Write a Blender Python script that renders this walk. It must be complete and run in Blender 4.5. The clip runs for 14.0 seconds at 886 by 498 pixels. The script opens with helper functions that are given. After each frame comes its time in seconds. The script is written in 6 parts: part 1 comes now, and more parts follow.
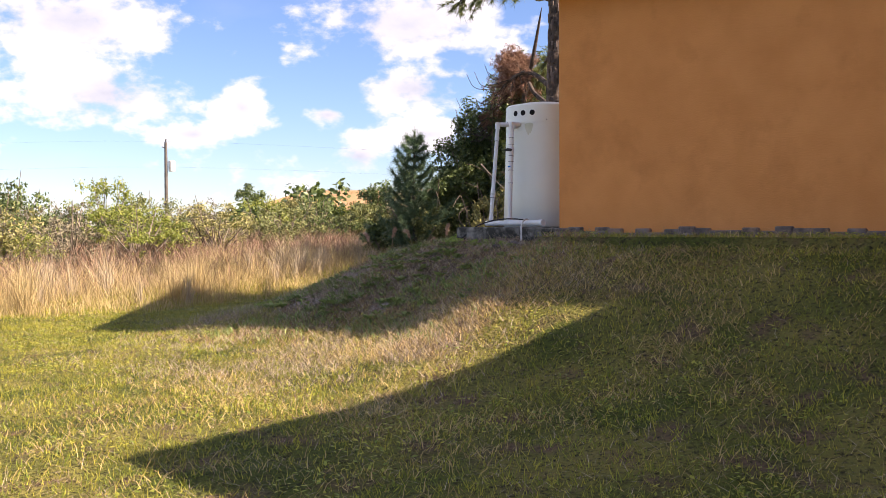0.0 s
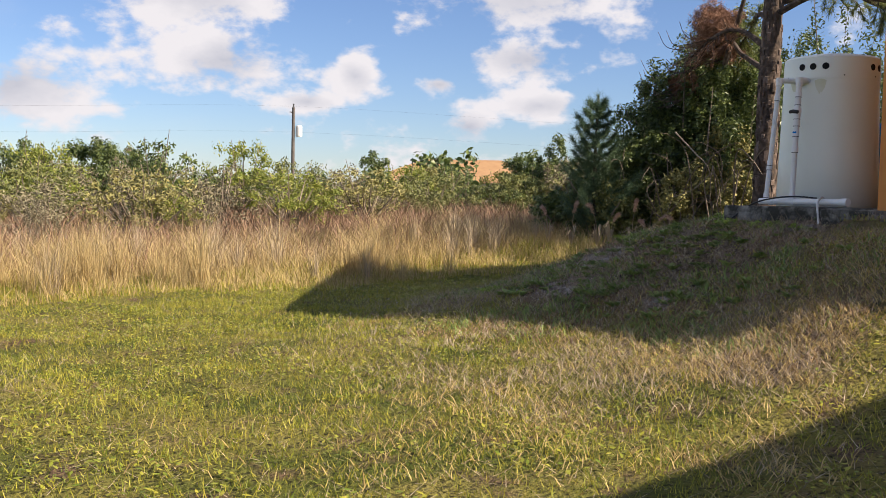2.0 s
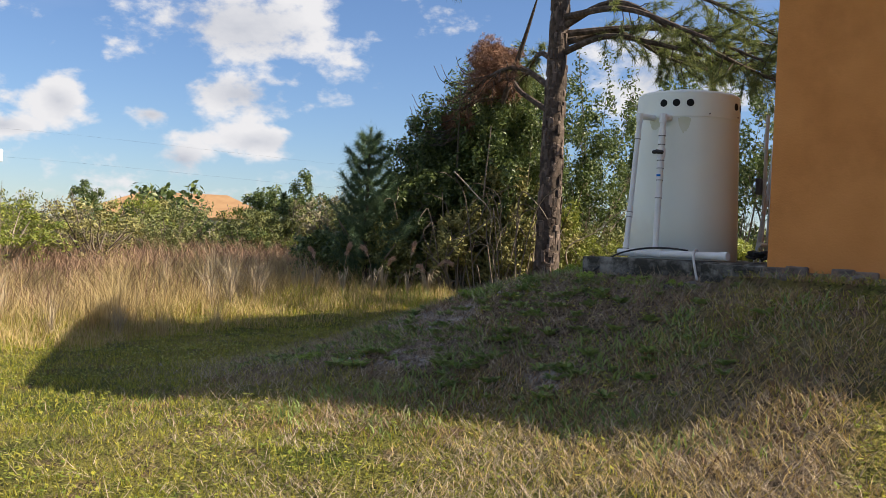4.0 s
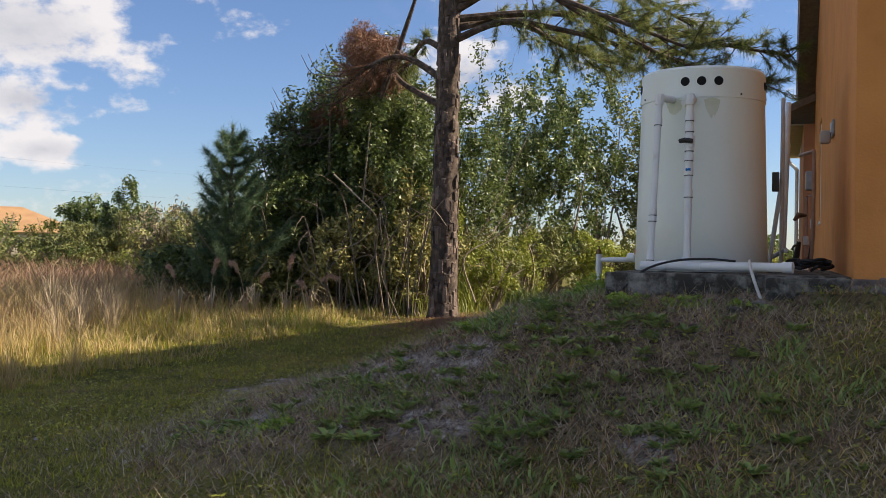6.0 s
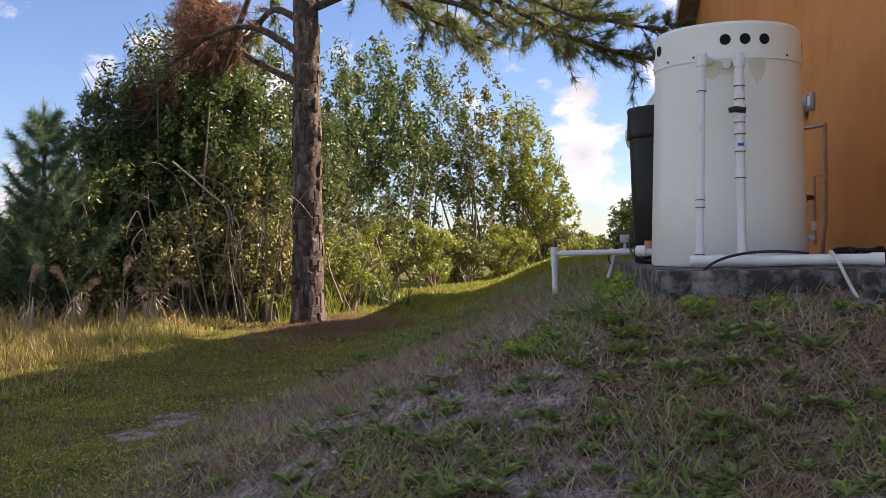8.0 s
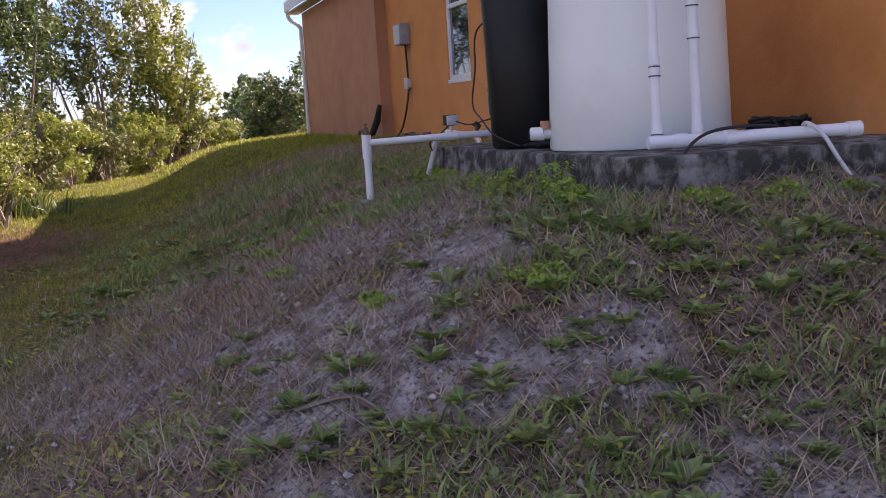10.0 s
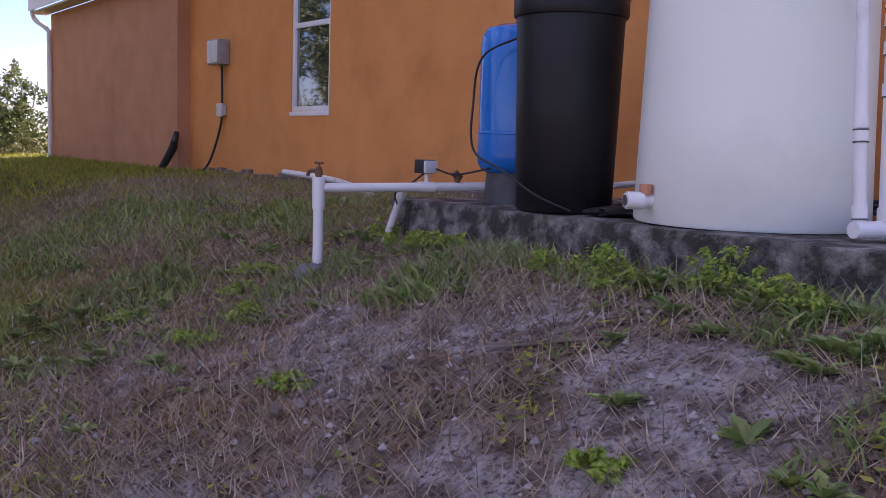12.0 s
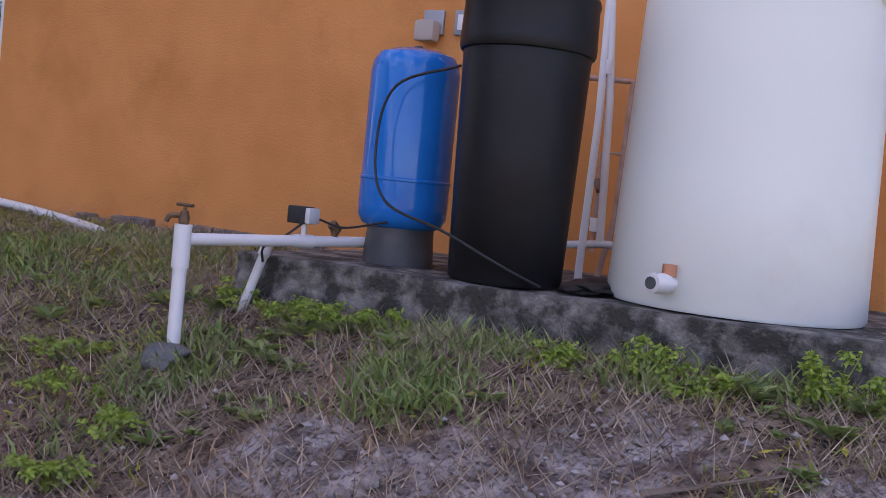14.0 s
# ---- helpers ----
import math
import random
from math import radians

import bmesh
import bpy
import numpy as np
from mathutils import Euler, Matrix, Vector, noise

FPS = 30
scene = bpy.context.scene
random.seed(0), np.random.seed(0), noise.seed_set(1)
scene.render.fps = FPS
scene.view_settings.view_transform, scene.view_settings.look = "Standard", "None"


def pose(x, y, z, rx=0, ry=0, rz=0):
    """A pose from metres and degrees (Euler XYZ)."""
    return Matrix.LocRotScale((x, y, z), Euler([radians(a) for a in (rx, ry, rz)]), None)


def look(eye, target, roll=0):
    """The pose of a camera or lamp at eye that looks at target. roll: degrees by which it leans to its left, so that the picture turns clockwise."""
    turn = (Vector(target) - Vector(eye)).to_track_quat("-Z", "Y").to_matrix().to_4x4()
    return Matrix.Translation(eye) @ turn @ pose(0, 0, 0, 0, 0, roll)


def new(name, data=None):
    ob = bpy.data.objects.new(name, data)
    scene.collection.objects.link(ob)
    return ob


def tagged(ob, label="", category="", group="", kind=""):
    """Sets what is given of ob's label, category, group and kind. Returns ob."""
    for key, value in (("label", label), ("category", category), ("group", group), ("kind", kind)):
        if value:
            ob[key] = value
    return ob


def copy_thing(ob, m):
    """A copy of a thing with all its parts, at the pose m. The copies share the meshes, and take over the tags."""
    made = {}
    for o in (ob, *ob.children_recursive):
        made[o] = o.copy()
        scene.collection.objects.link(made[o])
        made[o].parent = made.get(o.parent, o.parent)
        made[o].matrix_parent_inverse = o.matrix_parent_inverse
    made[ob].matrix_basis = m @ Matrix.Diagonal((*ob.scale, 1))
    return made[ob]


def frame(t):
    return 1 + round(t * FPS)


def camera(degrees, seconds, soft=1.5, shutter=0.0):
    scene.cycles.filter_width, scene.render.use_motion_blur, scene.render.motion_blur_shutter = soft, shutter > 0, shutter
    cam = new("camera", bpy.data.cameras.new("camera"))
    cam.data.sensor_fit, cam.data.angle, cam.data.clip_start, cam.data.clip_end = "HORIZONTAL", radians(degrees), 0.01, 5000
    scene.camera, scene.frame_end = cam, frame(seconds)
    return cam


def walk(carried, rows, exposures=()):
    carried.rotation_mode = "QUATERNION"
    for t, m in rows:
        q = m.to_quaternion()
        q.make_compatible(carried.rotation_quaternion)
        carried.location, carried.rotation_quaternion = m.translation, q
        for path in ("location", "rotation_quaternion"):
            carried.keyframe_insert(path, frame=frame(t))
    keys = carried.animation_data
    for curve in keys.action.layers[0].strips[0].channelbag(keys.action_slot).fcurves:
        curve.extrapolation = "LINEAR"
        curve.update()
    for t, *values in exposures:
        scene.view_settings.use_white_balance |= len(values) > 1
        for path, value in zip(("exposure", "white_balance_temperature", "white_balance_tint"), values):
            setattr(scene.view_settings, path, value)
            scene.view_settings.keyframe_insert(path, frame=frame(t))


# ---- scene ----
cam = camera(48.3, 14.0, soft=0.65)

PATH = [
    (0, (11.747, 8.122, 0.052), (10.227, 6.824, 0.001), -0.3),
    (0.5, (11.678, 7.504, 0.112), (10.319, 6.04, 0.015), -1.0),
    (1, (11.668, 6.934, 0.084), (10.399, 5.396, -0.073), 0.6),
    (1.5, (11.446, 6.124, 0.056), (10.171, 4.589, -0.08), 0.8),
    (2, (11.277, 5.351, 0.054), (9.906, 3.899, -0.057), 1.3),
    (2.5, (10.977, 4.648, 0.054), (9.5, 3.303, -0.035), 1.2),
    (3, (10.76, 4.07, 0.075), (9.188, 2.836, 0.0), 1.4),
    (3.5, (10.591, 3.542, 0.103), (8.933, 2.424, 0.05), 2.0),
    (4, (10.294, 3.04, 0.085), (8.568, 2.03, 0.069), 2.6),
    (4.2, (10.162, 2.825, 0.082), (8.41, 1.861, 0.081), 2.9),
    (6.3, (8.629, 0.285, 0.15), (6.729, -0.339, 0.144), 0.6),
    (6.5, (8.421, 0.063, 0.151), (6.513, -0.537, 0.138), 0.6),
    (7, (8.105, -0.522, 0.18), (6.163, -0.996, 0.152), 0.5),
    (7.5, (7.98, -0.966, 0.23), (6.008, -1.3, 0.2), -0.7),
    (8, (7.54, -1.49, 0.21), (5.55, -1.692, 0.195), -0.8),
    (8.5, (6.802, -2.002, 0.193), (4.804, -2.092, 0.156), -0.2),
    (9, (6.299, -2.492, 0.252), (4.306, -2.422, 0.099), -0.8),
    (9.2, (6.208, -2.68, 0.295), (4.226, -2.504, 0.093), -2.5),
    (11.3, (3.848, -3.872, 0.335), (2.163, -2.817, 0.12), 1.1),
    (11.5, (3.586, -3.975, 0.319), (1.923, -2.885, 0.101), 1.0),
    (12, (2.99, -4.251, 0.357), (1.382, -3.081, 0.146), 1.7),
    (12.5, (2.417, -4.371, 0.326), (0.851, -3.139, 0.158), 2.3),
    (13, (1.863, -4.606, 0.333), (0.434, -3.231, 0.068), 3.7),
    (13.5, (1.211, -4.618, 0.349), (0.001, -3.04, 0.135), 4.8),
    (14, (0.673, -4.719, 0.385), (-0.212, -2.929, 0.275), 5.9),
]
walk(cam, [(t, look(eye, target, roll)) for t, eye, target, roll in PATH],
     exposures=[(0, 1.38, 6950, 23), (0.5, 1.13, 6950, 20), (1.5, 0.9, 6900, 17), (3, 0.8, 6750, 12), (4.2, 0.85, 6750, 11), (6.5, 0.9, 7000, 15), (7.5, 1.1, 7100, 18), (8.5, 1.33, 7100, 25), (9, 1.38, 6800, 27), (11.3, 1.55, 6450, 44), (12, 1.6, 6400, 44), (12.5, 1.27, 6330, 43), (13.2, 1.62, 6430, 40), (14, 1.97, 6550, 35)])

# ---- sky and sun ----
SUN_EL, SUN_AZ = radians(35.1), radians(-23.0)
sun_way = Vector((math.sin(SUN_AZ) * math.cos(SUN_EL), math.cos(SUN_AZ) * math.cos(SUN_EL), math.sin(SUN_EL)))
sun = new("sun", bpy.data.lights.new("sun", "SUN"))
sun.data.energy, sun.data.angle, sun.data.color = 5.0, radians(0.55), (1.0, 0.90, 0.74)
sun.matrix_world = look(sun_way * 60, (0, 0, 0))

world = bpy.data.worlds.new("sky")
scene.world = world
world.use_nodes = True
WN, WL = world.node_tree.nodes, world.node_tree.links
WN.clear()


def wnode(kind, **sets):
    n = WN.new(kind)
    for key, value in sets.items():
        n.inputs[int(key[1:])].default_value = value
    return n


def wmath(op, a, b=None, clamp=False):
    n = WN.new("ShaderNodeMath")
    n.operation, n.use_clamp = op, clamp
    for i, v in enumerate((a, b)):
        if v is None:
            continue
        if isinstance(v, (int, float)):
            n.inputs[i].default_value = v
        else:
            WL.new(v, n.inputs[i])
    return n.outputs[0]


sky = WN.new("ShaderNodeTexSky")
sky.sky_type, sky.sun_disc = "NISHITA", False
sky.sun_elevation, sky.sun_rotation = SUN_EL, SUN_AZ
sky.air_density, sky.dust_density, sky.ozone_density = 1.0, 0.15, 3.5
coord = WN.new("ShaderNodeTexCoord").outputs["Generated"]
puff = wnode("ShaderNodeTexNoise")
puff.inputs["Scale"].default_value, puff.inputs["Detail"].default_value, puff.inputs["Roughness"].default_value = 11.0, 7.0, 0.58
stretch = WN.new("ShaderNodeVectorMath")
stretch.operation = "MULTIPLY"
stretch.inputs[1].default_value = (1, 1, 1.7)
WL.new(coord, stretch.inputs[0])
WL.new(stretch.outputs[0], puff.inputs["Vector"])
wisp = wnode("ShaderNodeTexNoise")
wisp.inputs["Scale"].default_value, wisp.inputs["Detail"].default_value = 3.2, 5.0
WL.new(stretch.outputs[0], wisp.inputs["Vector"])
# cumulus heaps: a direction, half width and half height of each
HEAPS = [((-0.48, -0.859, 0.19), 0.13, 0.05), ((-0.505, -0.853, 0.125), 0.085, 0.042), ((-0.615, -0.785, 0.115), 0.03, 0.03),
         ((-0.577, -0.812, 0.088), 0.045, 0.014), ((-0.73, -0.669, 0.20), 0.13, 0.055), ((-0.734, -0.666, 0.135), 0.085, 0.03),
         ((-0.677, -0.728, 0.109), 0.028, 0.013), ((-0.702, -0.709, 0.068), 0.04, 0.025), ((-0.749, -0.656, 0.09), 0.06, 0.02),
         ((-0.34, -0.935, 0.09), 0.10, 0.05), ((-0.15, -0.98, 0.12), 0.12, 0.05), ((-0.93, -0.30, 0.17), 0.12, 0.045),
         ((-0.988, 0.045, 0.15), 0.05, 0.035), ((-0.99, 0.123, 0.07), 0.045, 0.03), ((-0.995, 0.04, 0.085), 0.04, 0.04),
         ((-0.978, 0.139, 0.16), 0.05, 0.03), ((-0.9, 0.35, 0.12), 0.12, 0.05), ((0.2, -0.95, 0.2), 0.2, 0.07)]
cover, under = None, None
fine = wnode("ShaderNodeTexNoise")
fine.inputs["Scale"].default_value, fine.inputs["Detail"].default_value = 34.0, 6.0
WL.new(stretch.outputs[0], fine.inputs["Vector"])
edge = wmath("ADD", wmath("MULTIPLY", wmath("SUBTRACT", puff.outputs[0], 0.5), 4.2), wmath("MULTIPLY", wmath("SUBTRACT", fine.outputs[0], 0.5), 1.3))
for way, wide, high in HEAPS:
    off = WN.new("ShaderNodeVectorMath")
    off.operation = "SUBTRACT"
    off.inputs[1].default_value = Vector(way).normalized()
    WL.new(coord, off.inputs[0])
    scaled = WN.new("ShaderNodeVectorMath")
    scaled.operation = "MULTIPLY"
    scaled.inputs[1].default_value = (1 / wide, 1 / wide, 1 / high)
    WL.new(off.outputs[0], scaled.inputs[0])
    size = WN.new("ShaderNodeVectorMath")
    size.operation = "LENGTH"
    WL.new(scaled.outputs[0], size.inputs[0])
    body = wmath("SUBTRACT", 1.0, size.outputs["Value"])
    cover = body if cover is None else wmath("MAXIMUM", cover, body)
# unseen scattered cumulus, added above the view to brighten the ambient light
split = WN.new("ShaderNodeSeparateXYZ")
WL.new(coord, split.inputs[0])
high_up = WN.new("ShaderNodeMapRange")
high_up.inputs["From Min"].default_value, high_up.inputs["From Max"].default_value = 0.2, 0.34
WL.new(split.outputs[2], high_up.inputs["Value"])
flock = wnode("ShaderNodeTexNoise")
flock.inputs["Scale"].default_value, flock.inputs["Detail"].default_value = 2.6, 3.0
WL.new(coord, flock.inputs["Vector"])
cover = wmath("MAXIMUM", cover, wmath("SUBTRACT", wmath("MULTIPLY", wmath("MULTIPLY", wmath("SUBTRACT", flock.outputs[0], 0.42), 6.5), high_up.outputs[0]), 0.3))
dense = WN.new("ShaderNodeMapRange")
dense.interpolation_type = "SMOOTHSTEP"
dense.inputs["From Min"].default_value, dense.inputs["From Max"].default_value = 0.05, 0.75
WL.new(wmath("ADD", cover, edge), dense.inputs["Value"])
veil = WN.new("ShaderNodeMapRange")
veil.inputs["From Min"].default_value, veil.inputs["From Max"].default_value, veil.inputs["To Max"].default_value = 0.50, 0.85, 0.35
WL.new(wisp.outputs[0], veil.inputs["Value"])
amount = wmath("MAXIMUM", dense.outputs[0], veil.outputs[0], True)
deep = WN.new("ShaderNodeMapRange")
deep.inputs["From Min"].default_value, deep.inputs["From Max"].default_value = 0.25, 1.15
WL.new(wmath("ADD", cover, wmath("MULTIPLY", edge, -0.35)), deep.inputs["Value"])
tone = WN.new("ShaderNodeMix")
tone.data_type = "RGBA"
tone.inputs[6].default_value, tone.inputs[7].default_value = (0.93, 0.95, 1.0, 1), (0.56, 0.61, 0.72, 1)
WL.new(deep.outputs[0], tone.inputs[0])
back_sky, back_cloud, blend = WN.new("ShaderNodeBackground"), WN.new("ShaderNodeBackground"), WN.new("ShaderNodeMixShader")
back_sky.inputs[1].default_value, back_cloud.inputs[1].default_value = 0.063, 0.50
tint = WN.new("ShaderNodeMix")
tint.data_type, tint.blend_type = "RGBA", "MULTIPLY"
tint.inputs[0].default_value, tint.inputs[7].default_value = 1.0, (0.86, 0.97, 1.19, 1)
WL.new(sky.outputs[0], tint.inputs[6])
WL.new(tint.outputs[2], back_sky.inputs[0])
WL.new(tone.outputs[2], back_cloud.inputs[0])
WL.new(amount, blend.inputs[0])
WL.new(back_sky.outputs[0], blend.inputs[1])
WL.new(back_cloud.outputs[0], blend.inputs[2])
WL.new(blend.outputs[0], WN.new("ShaderNodeOutputWorld").inputs[0])


# ---- materials ----
def surface(name, low, high, rough=0.7, metal=0.0, scale=6.0, bump=0.0, bump_scale=60.0, island=0.0, spec=0.5, stain=None, stain_scale=1.3,
            stain_at=(0.5, 0.7), through_light=0.0, piece=False):
    """Two colours mixed by noise at one scale, stains at a larger one, fine bump, and random brightness for each island or object."""
    m = bpy.data.materials.new(name)
    m.use_nodes = True
    N, L = m.node_tree.nodes, m.node_tree.links
    b = N["Principled BSDF"]
    b.inputs["Roughness"].default_value, b.inputs["Metallic"].default_value = rough, metal
    b.inputs["Specular IOR Level"].default_value = spec
    b.inputs["IOR"].default_value = 2.3 if name == "window_glass" else 1.5
    co = N.new("ShaderNodeTexCoord").outputs["Object"]
    t = N.new("ShaderNodeTexNoise")
    t.inputs["Scale"].default_value, t.inputs["Detail"].default_value = scale, 6.0
    L.new(co, t.inputs["Vector"])
    ramp = N.new("ShaderNodeMapRange")
    ramp.inputs["From Min"].default_value, ramp.inputs["From Max"].default_value = 0.3, 0.7
    L.new(t.outputs[0], ramp.inputs["Value"])
    mix = N.new("ShaderNodeMix")
    mix.data_type = "RGBA"
    mix.inputs[6].default_value, mix.inputs[7].default_value = (*low, 1), (*high, 1)
    L.new(ramp.outputs[0], mix.inputs[0])
    colour = mix.outputs[2]
    if island:
        g = N.new("ShaderNodeObjectInfo" if piece else "ShaderNodeNewGeometry")
        source = g.outputs["Random"] if piece else g.outputs["Random Per Island"]
        L.new(source, mix.inputs[0])
        r = N.new("ShaderNodeMapRange")
        r.inputs["To Min"].default_value, r.inputs["To Max"].default_value = 1 - island, 1 + island
        L.new(t.outputs[0], r.inputs["Value"])
        hsv = N.new("ShaderNodeHueSaturation")
        L.new(r.outputs[0], hsv.inputs["Value"])
        L.new(colour, hsv.inputs["Color"])
        colour = hsv.outputs[0]
    if stain:
        t2 = N.new("ShaderNodeTexNoise")
        t2.inputs["Scale"].default_value, t2.inputs["Detail"].default_value, t2.inputs["Roughness"].default_value = stain_scale, 8.0, 0.65
        L.new(co, t2.inputs["Vector"])
        r2 = N.new("ShaderNodeMapRange")
        r2.inputs["From Min"].default_value, r2.inputs["From Max"].default_value = stain_at
        L.new(t2.outputs[0], r2.inputs["Value"])
        mix2 = N.new("ShaderNodeMix")
        mix2.data_type = "RGBA"
        mix2.inputs[7].default_value = (*stain, 1)
        L.new(colour, mix2.inputs[6])
        L.new(r2.outputs[0], mix2.inputs[0])
        colour = mix2.outputs[2]
    L.new(colour, b.inputs["Base Color"])
    if bump:
        t3 = N.new("ShaderNodeTexNoise")
        t3.inputs["Scale"].default_value, t3.inputs["Detail"].default_value = bump_scale, 5.0
        L.new(co, t3.inputs["Vector"])
        bp = N.new("ShaderNodeBump")
        bp.inputs["Strength"].default_value, bp.inputs["Distance"].default_value = bump, 0.02
        L.new(t3.outputs[0], bp.inputs["Height"])
        L.new(bp.outputs[0], b.inputs["Normal"])
    if through_light:
        tl, add = N.new("ShaderNodeBsdfTranslucent"), N.new("ShaderNodeMixShader")
        L.new(colour, tl.inputs[0])
        add.inputs[0].default_value = through_light
        L.new(b.outputs[0], add.inputs[1])
        L.new(tl.outputs[0], add.inputs[2])
        L.new(add.outputs[0], N["Material Output"].inputs[0])
    return m


M_STUCCO = surface("orange_stucco", (0.66, 0.265, 0.078), (0.75, 0.315, 0.098), 0.85, scale=2.2, bump=0.2, bump_scale=55, stain=(0.42, 0.15, 0.04), stain_scale=0.8, stain_at=(0.52, 0.9), spec=0.25)
M_PLINTH = surface("weathered_base", (0.25, 0.20, 0.17), (0.10, 0.08, 0.07), 0.95, scale=9, bump=1.0, bump_scale=22, stain=(0.40, 0.25, 0.15), stain_scale=5)
M_WHITE = surface("white_trim", (0.72, 0.72, 0.70), (0.80, 0.80, 0.78), 0.5, scale=3, bump=0.05)
M_SOFFIT = surface("tan_soffit", (0.42, 0.36, 0.30), (0.50, 0.43, 0.36), 0.7, scale=3, bump=0.1, bump_scale=18)
M_SHINGLE = surface("shingle", (0.16, 0.12, 0.10), (0.24, 0.19, 0.16), 0.95, scale=12, bump=0.8, bump_scale=40)
M_CONC = surface("old_concrete", (0.15, 0.14, 0.125), (0.31, 0.295, 0.26), 0.9, scale=16, bump=0.8, bump_scale=35, stain=(0.042, 0.04, 0.032), stain_scale=5.5, stain_at=(0.40, 0.56))
M_STONE = surface("broken_stone", (0.09, 0.08, 0.07), (0.24, 0.22, 0.20), 0.95, scale=14, bump=0.9, bump_scale=30, island=0.25, piece=True)
M_TANK = surface("white_fibreglass", (0.775, 0.815, 0.745), (0.825, 0.855, 0.78), 0.38, scale=1.4, bump=0.06, bump_scale=9, stain=(0.71, 0.70, 0.65), stain_scale=1.1, stain_at=(0.55, 0.85))
M_ALGAE = surface("algae_bloom", (0.60, 0.62, 0.44), (0.72, 0.73, 0.62), 0.6, scale=5, bump=0.1, bump_scale=14)
M_PVC = surface("white_pvc", (0.74, 0.74, 0.73), (0.82, 0.82, 0.80), 0.35, scale=5, stain=(0.60, 0.59, 0.54), stain_scale=6, stain_at=(0.58, 0.8))
M_PVCOLD = surface("weathered_pvc", (0.52, 0.51, 0.48), (0.66, 0.65, 0.62), 0.5, scale=9)
M_BLACK = surface("black_polyethylene", (0.008, 0.0085, 0.010), (0.014, 0.0145, 0.016), 0.42, scale=5, bump=0.05, bump_scale=45, spec=0.3, stain=(0.022, 0.021, 0.02), stain_scale=2.5, stain_at=(0.55, 0.9))
M_HOLE = surface("vent_hole_shade", (0.003, 0.003, 0.003), (0.006, 0.006, 0.006), 0.9)
M_RUBBER = surface("black_rubber", (0.012, 0.012, 0.013), (0.025, 0.025, 0.026), 0.6, scale=20)
M_BLUE = surface("blue_enamel", (0.002, 0.16, 0.54), (0.004, 0.195, 0.62), 0.12, scale=4, bump=0.03, bump_scale=20)
M_GREY = surface("grey_metal", (0.28, 0.29, 0.30), (0.38, 0.39, 0.40), 0.5, 0.3, scale=8)
M_DGREY = surface("dark_grey_plastic", (0.05, 0.052, 0.056), (0.09, 0.092, 0.096), 0.5, scale=8)
M_COPPER = surface("dull_copper", (0.40, 0.25, 0.19), (0.54, 0.37, 0.30), 0.5, 0.15, scale=15)
M_BRASS = surface("corroded_brass", (0.12, 0.07, 0.045), (0.24, 0.15, 0.08), 0.55, 0.6, scale=25)
M_ORANGE = surface("orange_plug", (0.50, 0.20, 0.10), (0.58, 0.26, 0.14), 0.5, scale=9)
M_LATCH = surface("switch_label", (0.55, 0.56, 0.56), (0.66, 0.67, 0.67), 0.4, scale=9)
M_GLASS = surface("window_glass", (0.012, 0.016, 0.022), (0.016, 0.02, 0.028), 0.03, spec=1.0)
M_BARK = surface("pine_bark", (0.035, 0.026, 0.021), (0.15, 0.11, 0.085), 0.95, scale=9, bump=1.0, bump_scale=13, stain=(0.24, 0.19, 0.16), stain_scale=9, stain_at=(0.58, 0.68))
M_PLATE = surface("bark_plate", (0.04, 0.03, 0.025), (0.22, 0.165, 0.135), 0.95, scale=9, bump=0.8, bump_scale=40, island=0.3)
M_TWIG = surface("grey_twig", (0.13, 0.10, 0.075), (0.32, 0.26, 0.20), 0.9, scale=5, island=0.3)
M_OAK = surface("myrtle_leaf", (0.038, 0.07, 0.023), (0.20, 0.25, 0.072), 0.4, island=0.35, scale=0.7, through_light=0.28)
M_GREYSCRUB = surface("grey_twiggy_scrub", (0.12, 0.105, 0.065), (0.33, 0.29, 0.18), 0.8, island=0.3, scale=0.4, through_light=0.1)
M_CLOD = surface("dry_soil_clod", (0.15, 0.125, 0.11), (0.36, 0.32, 0.29), 0.95, scale=14, bump=0.9, bump_scale=30, island=0.25, piece=True)
M_PALEWOOD = surface("pale_dead_wood", (0.26, 0.21, 0.15), (0.42, 0.35, 0.27), 0.9, scale=8, bump=0.4, bump_scale=30)
M_PINKISH = surface("pinkish_stucco", (0.47, 0.225, 0.12), (0.55, 0.275, 0.155), 0.85, scale=2.2, bump=0.2, bump_scale=55, stain=(0.34, 0.16, 0.09), stain_scale=0.8, stain_at=(0.52, 0.9), spec=0.25)
M_FLAP = surface("grey_plastic_flap", (0.075, 0.08, 0.088), (0.13, 0.135, 0.14), 0.5, scale=9, bump=0.2, bump_scale=20)
M_LIGHTLEAF = surface("young_leaf", (0.15, 0.205, 0.03), (0.38, 0.39, 0.08), 0.5, island=0.3, scale=0.6, through_light=0.35)
M_NEEDLE = surface("pine_needle", (0.075, 0.115, 0.04), (0.29, 0.31, 0.09), 0.5, island=0.3, scale=0.6, through_light=0.4)
M_BLUENEEDLE = surface("young_pine_needle", (0.05, 0.10, 0.055), (0.17, 0.25, 0.13), 0.5, island=0.3, scale=0.6, through_light=0.35)
M_GOLD = surface("golden_thatch", (0.32, 0.215, 0.08), (0.62, 0.47, 0.20), 0.8, island=0.3, scale=1.0, through_light=0.15)
M_PLUME = surface("rosy_plume", (0.42, 0.27, 0.20), (0.66, 0.48, 0.36), 0.8, island=0.2, scale=2.0, through_light=0.35)
